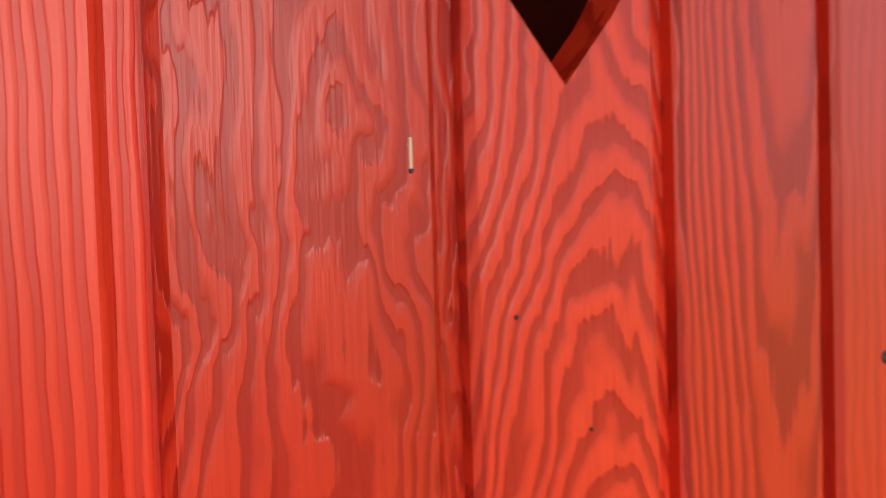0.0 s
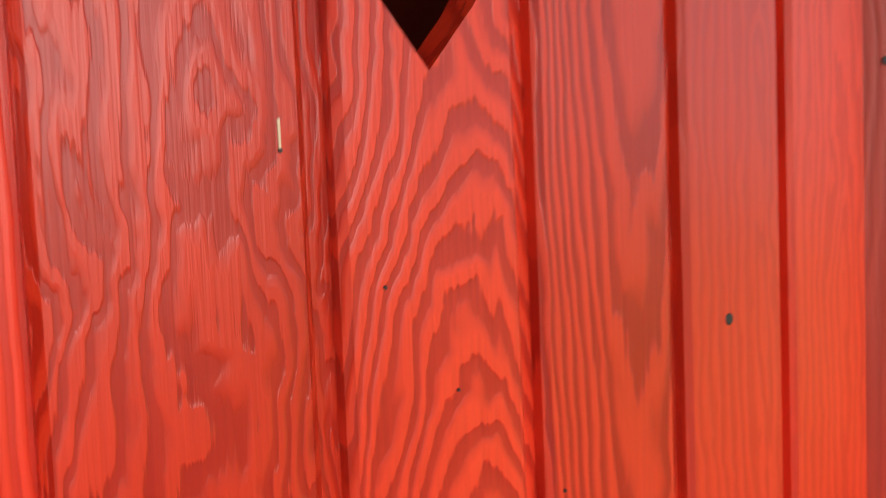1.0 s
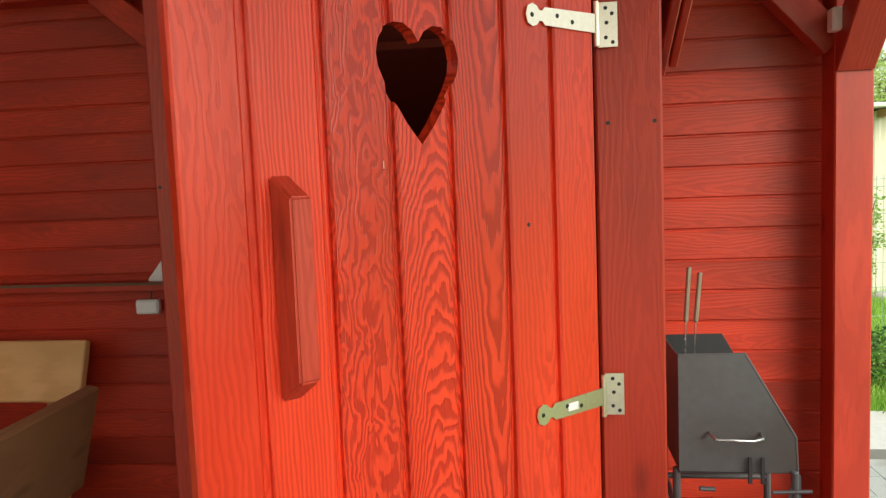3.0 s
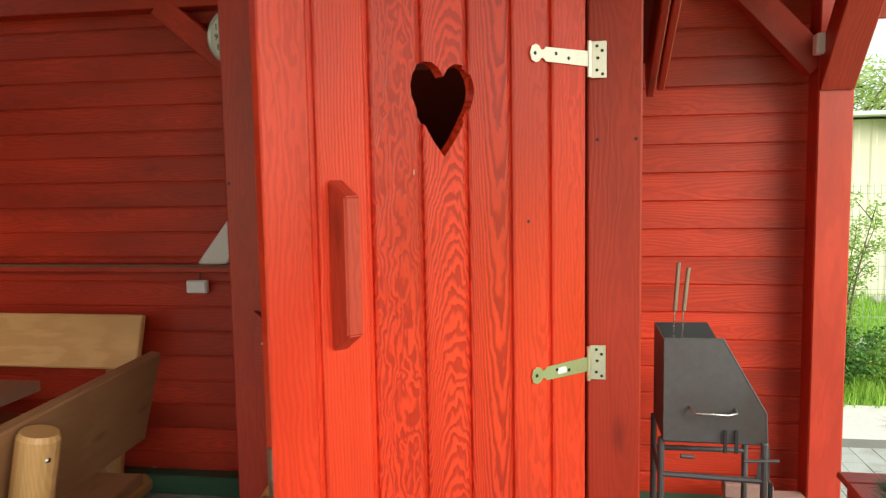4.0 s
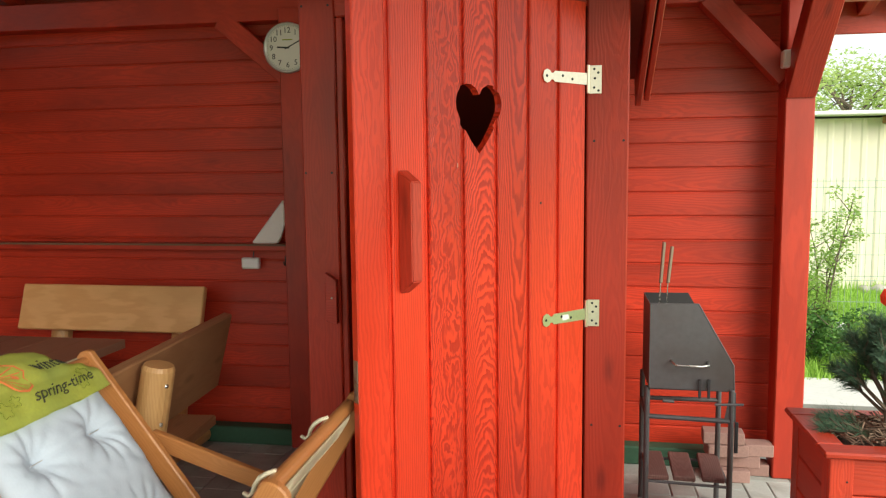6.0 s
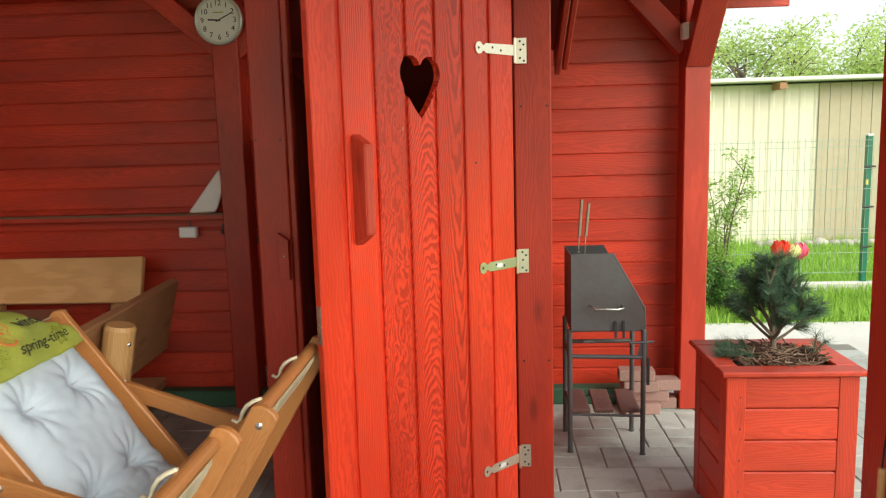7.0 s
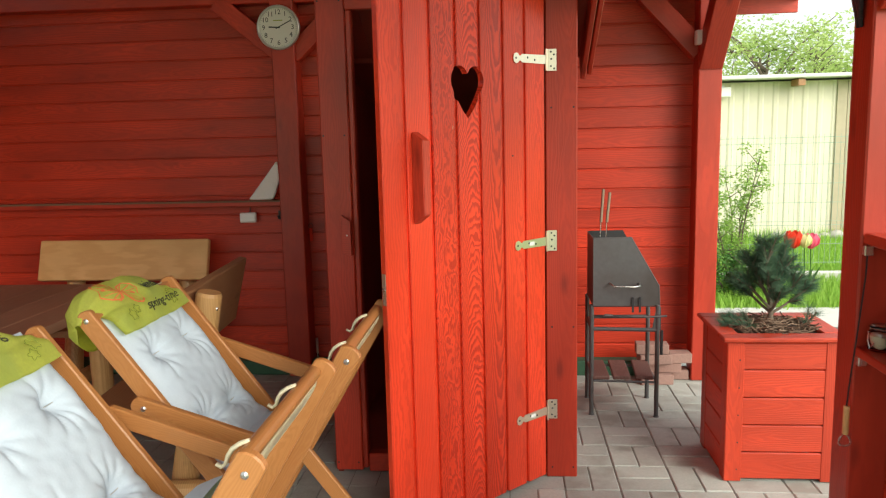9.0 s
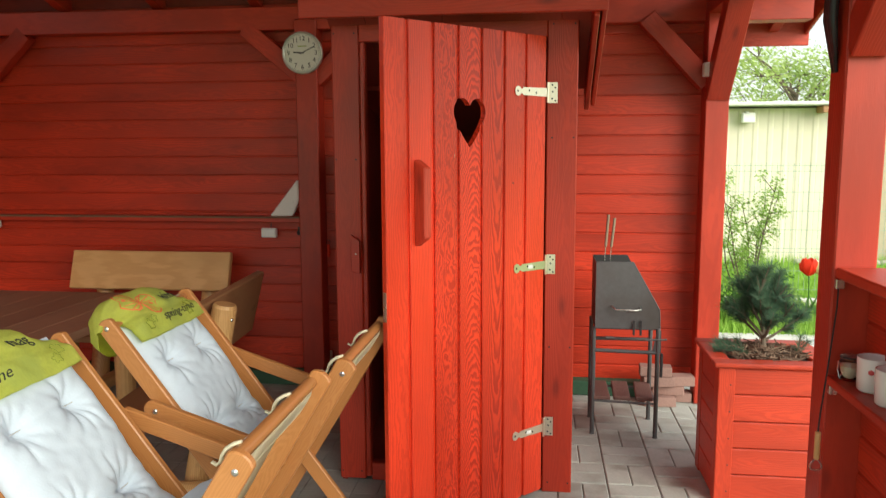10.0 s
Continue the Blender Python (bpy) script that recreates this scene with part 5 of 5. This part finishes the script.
mug(1.455, -0.262, 0.8985, 60)
mug(1.452, -0.400, 0.8985, 100)
jar = thing("glass_jar", label="small clip-top glass jar with a candle", category="jar", turn=Matrix.Translation((1.432, -0.142, 0.8985)))
part("body", lathe([(0.030, 0), (0.034, 0.004), (0.034, 0.055), (0.028, 0.068), (0.026, 0.068), (0.031, 0.054), (0.031, 0.006), (0.0, 0.005)], 24), GLASS, jar, smooth=True)
part("candle", lathe([(0.0285, 0.0065), (0.0285, 0.045)], 20), CREAM, jar, "cream wax")
part("clip", tube([(-0.036, 0.0, 0.06), (-0.042, -0.01, 0.035), (-0.038, -0.02, 0.012), (-0.03, -0.026, 0.03)], 0.0022, 6), STEEL, jar)
lid = part("lid", lathe([(0.031, 0.069), (0.032, 0.075), (0.024, 0.081)], 20), GLASS, jar, smooth=True)

opener = thing("bottle_opener", label="bottle opener with a wooden grip hanging on a dark cord", category="bottle opener", turn=Matrix.Translation((1.358, -0.110, 0.650)))
part("cord", tube([(0.036, 0.0, 0.575), (0.034, -0.002, 0.48), (0.016, 0.0, 0.25), (0.004, 0.0, 0.12), (0.0, 0.0, 0.055)], 0.0028, 6), BLACK, opener)
part("grip", rod((0, 0, -0.042), (0, 0, 0.055), 0.0098, 12), PINE, opener, "pale wooden grip")
part("ring", tube([(0.0175 * math.sin(a * 0.5236) * (1.0 - 0.45 * math.cos(a * 0.5236)), 0, -0.060 + 0.021 * math.cos(a * 0.5236)) for a in range(13)], 0.0035, 6), STEEL, opener)
rag = thing("black_rag", (1.362, -0.02, 2.00), "black cloth hanging from the post", "cloth")
for k in range(7):
    part("fold", tube([(0.004, -0.02 + 0.006 * k, 0.44), (-0.008 + 0.004 * (k % 2), -0.02 + 0.006 * k, 0.25), (-0.010, -0.015 + 0.007 * k, 0.06), (0.004 + 0.004 * (k % 3), -0.02 + 0.007 * k, -0.06 - 0.025 * (k % 3))], 0.010, 7, None, [0.012, 0.017, 0.016, 0.006]), BLACK, rag, smooth=True)

# ---- the garden ----
FY = 5.75
kerb = tagged(part("kerb", box(1.2, 14.0, FY - 0.05, FY + 0.05, -0.2, 0.04, 0.01), CONCRETE), "low pale concrete kerb under the fence", "kerb", kind="structure")
fence = thing("mesh_fence", (0, FY, 0), "green welded wire mesh fence on a concrete kerb", "fence")
wb = bmesh.new()
for i in range(150):
    x = 1.3 + 0.055 * i
    tube([(x, 0, 0.12), (x, 0, 1.49)], 0.0022, 4, wb)
tagged(part("wire_mesh", wb, WIRE, fence), kind="stuff")
for z in (0.14, 0.34, 0.54, 0.58, 0.78, 0.98, 1.18, 1.40, 1.46):
    part("cross_wire", rod((1.3, -0.004, z), (9.5, -0.004, z), 0.0028, 6), WIRE, fence)
for x in (1.62, 4.13, 6.64, 9.15):
    fp = part("fence_post", box(x - 0.025, x + 0.025, 0.006, 0.066, 0.0, 1.50, 0.004), POST_GREEN, fence)
    for z in (0.40, 0.80, 1.20):
        part("clamp", rod((x - 0.055, -0.008, z), (x + 0.055, -0.008, z), 0.009, 8), BLACK, fp, "black wire clamp")
    part("tag", box(x - 0.030, x - 0.006, 0.0015, 0.0055, 1.02, 1.07, 0), TAG_YELLOW, fp, "yellow tag")
    part("cap", box(x - 0.028, x + 0.028, 0.003, 0.069, 1.50, 1.52, 0.004), WHITE, fp)

BY = 9.2
shed = thing("metal_shed", (3.0, BY, 0), "long cream shed clad in ribbed sheet metal", "shed")
sb = bmesh.new()
x = -8.0
lo, hi = [], []
while x < 14.0:
    for dx, dy in ((0.0, 0.0), (0.115, 0.0), (0.14, -0.010), (0.185, -0.010)):
        lo.append(sb.verts.new((x + dx, dy, -0.1)))
        hi.append(sb.verts.new((x + dx, dy, 2.22)))
    x += 0.21
for i in range(len(lo) - 1):
    sb.faces.new((lo[i], lo[i + 1], hi[i + 1], hi[i]))
part("wall", sb, SHED, shed, "ribbed cream sheet metal")
part("wall_core", box(-8, 14, 0.06, 5.0, -0.1, 2.2, 0), SHED, shed)
part("roof", box(-8.3, 14.3, -0.35, 5.3, 2.245, 2.30, 0.01), ROOF_SHEET, shed, "flat grey roof sheet")
for x in (-4.0, -2.2, -0.4, 1.4, 3.2, 5.0):
    part("rafter_end", box(x, x + 0.10, -0.30, 0.0, 2.14, 2.235, 0.004), PINE_DULL, shed)


tan = bmesh.new()
for k in range(6):
    box(2.05 + 0.145 * k, 2.192 + 0.145 * k, -0.035 - 0.004 * (k % 2), -0.012, -0.1, 2.22, 0.003, tan)
part("end_cladding", tan, TAN_SHEET, shed, "tan weathered end boards")
part("corner_pier", box(2.92, 3.5, -0.05, -0.012, 1.55, 2.2, 0.004), BRICK, shed, "brown brick pier")
part("grey_door", box(2.94, 3.9, -0.045, -0.012, -0.1, 1.54, 0.004), ROOF_SHEET, shed, "grey ribbed door leaf")

random.seed(44)
for k in range(11):
    st = bmesh.new()
    bmesh.ops.create_icosphere(st, subdivisions=2, radius=random.uniform(0.07, 0.13))
    for v in st.verts:
        v.co *= 1 + 0.35 * noise.noise(v.co * 9 + Vector((k * 3.1, 0, 0)))
        v.co.z *= 0.62
    tagged(part("stone", st, STONE, None, "", Matrix.Translation((4.2 + 0.17 * k, BY - 0.26 + random.uniform(-0.06, 0.06), -0.03)) @ pose(0, 0, 0, 0, 0, 47 * k), smooth=True), "rounded grey stone at the foot of the shed", "stone", "edging stones")

lantern = thing("garden_lantern", (2.72, 5.25, -0.05), "small brown garden lantern with a white cap", "lantern")
part("body", lathe([(0.035, 0.0), (0.055, 0.02), (0.06, 0.14), (0.05, 0.20), (0.03, 0.22)], 18), TWIG, lantern, smooth=True)
part("cap", lathe([(0.062, 0.215), (0.06, 0.235), (0.035, 0.285), (0.012, 0.31), (0.004, 0.32)], 18), WHITE, lantern, "white cap", smooth=True)

flood = thing("flood_light", (3.42, BY - 0.12, 2.08), "small white flood light under the shed's roof edge", "lamp")
part("housing", box(-0.09, 0.09, -0.05, 0.05, -0.07, 0.07, 0.01), WHITE, flood)
part("arm", box(-0.02, 0.02, 0.05, 0.12, -0.01, 0.10, 0.003), WHITE, flood)


def leaf_cloud(bm, centre, radius, count, size, flat=1.0):
    for i in range(count):
        v = Vector((random.gauss(0, 1), random.gauss(0, 1), random.gauss(0, 1)))
        v = v.normalized() * radius * random.random() ** 0.45
        v.z *= flat
        p = Vector(centre) + v
        a = Vector((random.uniform(-1, 1), random.uniform(-1, 1), random.uniform(-0.6, 0.6))).normalized()
        b = a.cross(Vector((random.uniform(-1, 1), random.uniform(-1, 1), random.uniform(-1, 1)))).normalized()
        s = size * random.uniform(0.6, 1.3)
        q = [bm.verts.new(c) for c in (p - a * s, p + b * s * 0.45, p + a * s, p - b * s * 0.45)]
        bm.faces.new(q)


def shrub(x, y, height, stems, seed, leaf_mat, label, lean=0.25, leaf=0.022):
    random.seed(seed)
    t = thing("shrub", (x, y, 0), label, "shrub")
    wood_bm, leaf_bm = bmesh.new(), bmesh.new()
    for i in range(stems):
        a = 6.283 * i / stems + random.uniform(-0.4, 0.4)
        d = Vector((math.cos(a) * lean, math.sin(a) * lean, 1.0))
        pts = [Vector((0, 0, -0.08))]
        h = height * random.uniform(0.75, 1.0)
        for k in range(6):
            pts.append(pts[-1] + d.normalized() * h / 6 + Vector((random.uniform(-0.04, 0.04), random.uniform(-0.04, 0.04), 0)))
        tube(pts, 0.01, 6, wood_bm, [0.012 - 0.0015 * k for k in range(7)])
        for k in range(2, 7):
            leaf_cloud(leaf_bm, pts[k], 0.09, int(0.9 / leaf), leaf)
            for q in range(2):
                e = pts[k] + Vector((random.uniform(-0.16, 0.16), random.uniform(-0.16, 0.16), random.uniform(0.02, 0.16)))
                tube([pts[k], e], 0.004, 4, wood_bm, [0.005, 0.002])
                leaf_cloud(leaf_bm, e, 0.075, int(0.75 / leaf), leaf)
    part("stem", wood_bm, BARK, t)
    part("leaves", leaf_bm, leaf_mat, t)
    return t


shrub(2.48, 5.2, 1.42, 7, 3, LEAF, "tall thin garden shrub with fresh green leaves", 0.20, 0.016)
shrub(2.40, 4.9, 0.42, 4, 5, LEAF_DARK, "low leafy green garden shrub", 0.6)
shrub(2.75, 5.1, 0.26, 4, 8, LEAF, "low leafy green garden shrub", 0.7)
shrub(5.3, 5.4, 0.5, 6, 9, LEAF_DARK, "low leafy green garden shrub", 0.5)


def tulip(x, y, z, petal, size, label):
    t = thing("tulip", (x, y, -0.05), label, "tulip", "garden tulips")
    part("stem", tube([(0, 0, 0), (0.01, 0, z * 0.5), (0, 0, z)], 0.006, 6), LEAF_DARK, t)
    lb = bmesh.new()
    for a in (0.3, 2.2, 4.4):
        d = Vector((math.cos(a), math.sin(a), 0))
        w = Vector((-d.y, d.x, 0)) * 0.022
        pts = [Vector((0, 0, 0.02)), d * 0.05 + Vector((0, 0, z * 0.35)), d * 0.13 + Vector((0, 0, z * 0.62))]
        vs = [lb.verts.new(c) for c in (pts[0] - w * 0.4, pts[0] + w * 0.4, pts[1] + w, pts[2], pts[1] - w)]
        lb.faces.new(vs)
    part("leaves", lb, LEAF_DARK, t)
    fb = bmesh.new()
    for i in range(6):
        a = 1.047 * i
        rows = []
        for h, r, w in ((0.0, 0.08, 0.10), (0.3, 0.38, 0.36), (0.65, 0.46, 0.34), (1.0, 0.30 + 0.08 * (i % 2), 0.06)):
            d, e = Vector((math.cos(a), math.sin(a), 0)), Vector((-math.sin(a), math.cos(a), 0))
            rows.append([fb.verts.new((d * r * (0.92 if abs(s) else 1.05) + e * w * s + Vector((0, 0, h))) * size) for s in (-1, 0, 1)])
        for r0, r1 in zip(rows, rows[1:]):
            for k in range(2):
                fb.faces.new((r0[k], r0[k + 1], r1[k + 1], r1[k]))
    part("flower", fb, petal, t, "", Matrix.Translation((0, 0, z)), smooth=True)


tulip(3.02, 5.0, 0.46, PETAL_RED, 0.17, "red tulip in the garden bed")
tulip(3.115, 4.98, 0.47, PETAL_CREAM, 0.13, "pale cream-yellow tulip in the garden bed")
tulip(3.22, 5.1, 0.44, PETAL_PINK, 0.15, "pink tulip in the garden bed")

random.seed(21)
grass_bm = bmesh.new()
for i in range(26000):
    x, y = random.uniform(1.6, 8.0), random.uniform(5.62, 9.1)
    if FY - 0.07 < y < FY + 0.07:
        continue
    h = random.uniform(0.05, 0.13) * (1.6 if y > 8.9 else 1.0)
    a = random.uniform(0, 6.283)
    w = Vector((math.cos(a), math.sin(a), 0)) * 0.007
    p = Vector((x, y, -0.075))
    tip = p + Vector((random.uniform(-0.04, 0.04), random.uniform(-0.04, 0.04), h))
    grass_bm.faces.new([grass_bm.verts.new(c) for c in (p - w, p + w, tip)])
for i in range(11000):
    x, y = random.uniform(1.9, 6.0), 4.30 + 1.37 * random.random() ** 0.8
    h = random.uniform(0.04, 0.17)
    a = random.uniform(0, 6.283)
    w = Vector((math.cos(a), math.sin(a), 0)) * 0.008
    p = Vector((x, y, -0.075))
    grass_bm.faces.new([grass_bm.verts.new(c) for c in (p - w, p + w, p + Vector((random.uniform(-0.06, 0.06), random.uniform(-0.06, 0.06), h)))])
tagged(part("grass", grass_bm, GRASS), "fresh green lawn grass behind the fence", "grass", kind="stuff")


def tree(x, y, height, spread, seed, leaves, label):
    random.seed(seed)
    t = thing("tree", (x, y, -0.1), label, "tree", "trees behind the shed")
    wood_bm, leaf_bm = bmesh.new(), bmesh.new()
    trunk = [Vector((0.15 * math.sin(k * 1.3), 0.1 * math.cos(k), height * 0.75 * k / 5)) for k in range(6)]
    tube(trunk, 0.2, 10, wood_bm, [0.13 - 0.02 * k for k in range(6)])
    for i in range(26):
        k = random.uniform(1.4, 5.0)
        p = trunk[int(k)].lerp(trunk[min(int(k) + 1, 5)], k - int(k))
        a = random.uniform(0, 6.283)
        e = p + Vector((math.cos(a) * spread, math.sin(a) * spread, random.uniform(0.5, 2.0))) * random.uniform(0.45, 1.0)
        mid = p.lerp(e, 0.5) + Vector((0, 0, 0.2))
        tube([p, mid, e], 0.05, 5, wood_bm, [0.04, 0.022, 0.010])
        for q in range(7):
            c = mid.lerp(e, random.uniform(0.1, 1.15)) + Vector((random.uniform(-0.6, 0.6), random.uniform(-0.6, 0.6), random.uniform(-0.4, 0.5)))
            tube([mid.lerp(e, 0.5), c], 0.01, 4, wood_bm, [0.015, 0.005])
            leaf_cloud(leaf_bm, c, 0.46, leaves, 0.055, 0.7)
    part("trunk", wood_bm, BARK, t)
    part("crown", leaf_bm, LEAF_TREE, t)


tree(3.4, 17.0, 5.2, 2.2, 31, 26, "tall tree with thin fresh spring foliage")
tree(6.4, 16.5, 4.1, 1.7, 32, 60, "tree with dense fresh green foliage")
tree(9.5, 18.0, 3.7, 1.8, 33, 60, "tree with dense fresh green foliage")
tree(0.5, 19.0, 6.5, 2.4, 34, 40, "tall tree with thin fresh spring foliage")

# ---- paving blocks, laid in pairs turned to and fro ----
random.seed(5)
JG = 0.0022
CELL = 0.247


def paver_box(lx, ly, top, bm=None, x=0.0, y=0.0, bevel=0.0):
    return box(x - lx / 2 + JG, x + lx / 2 - JG, y - ly / 2 + JG, y + ly / 2 - JG, -0.05, top, bevel, bm)


lying = mesh_of("paver", paver_box(CELL, CELL / 2, 0.0, bevel=0.0045))
standing = mesh_of("paver", paver_box(CELL / 2, CELL, 0.0, bevel=0.0045))
far = bmesh.new()
X0, Y0 = 0.771 - CELL * 21, 1.21 - CELL * 29
for i in range(30):
    for j in range(38):
        cx, cy = X0 + CELL * (i + 0.5), Y0 + CELL * (j + 0.5)
        if not (PAVE[0] < cx < PAVE[1] and PAVE[2] < cy < PAVE[3]):
            continue
        flat = (i + j) % 2 == 0
        for s in (-1, 1):
            x, y = (cx, cy + s * CELL / 4) if flat else (cx + s * CELL / 4, cy)
            if 0.45 < x < 2.2 and 0.5 < y < 2.4:
                part("paver", lying if flat else standing, PAVER, floor, "", Matrix.Translation((x, y, random.uniform(-0.002, 0.0015))) @ pose(0, 0, 0, random.uniform(-0.4, 0.4), random.uniform(-0.3, 0.3), 0))
            else:
                paver_box(CELL if flat else CELL / 2, CELL / 2 if flat else CELL, random.uniform(-0.002, 0.001), far, x, y)
part("pavers_rest", far, PAVER, floor, kind="stuff")
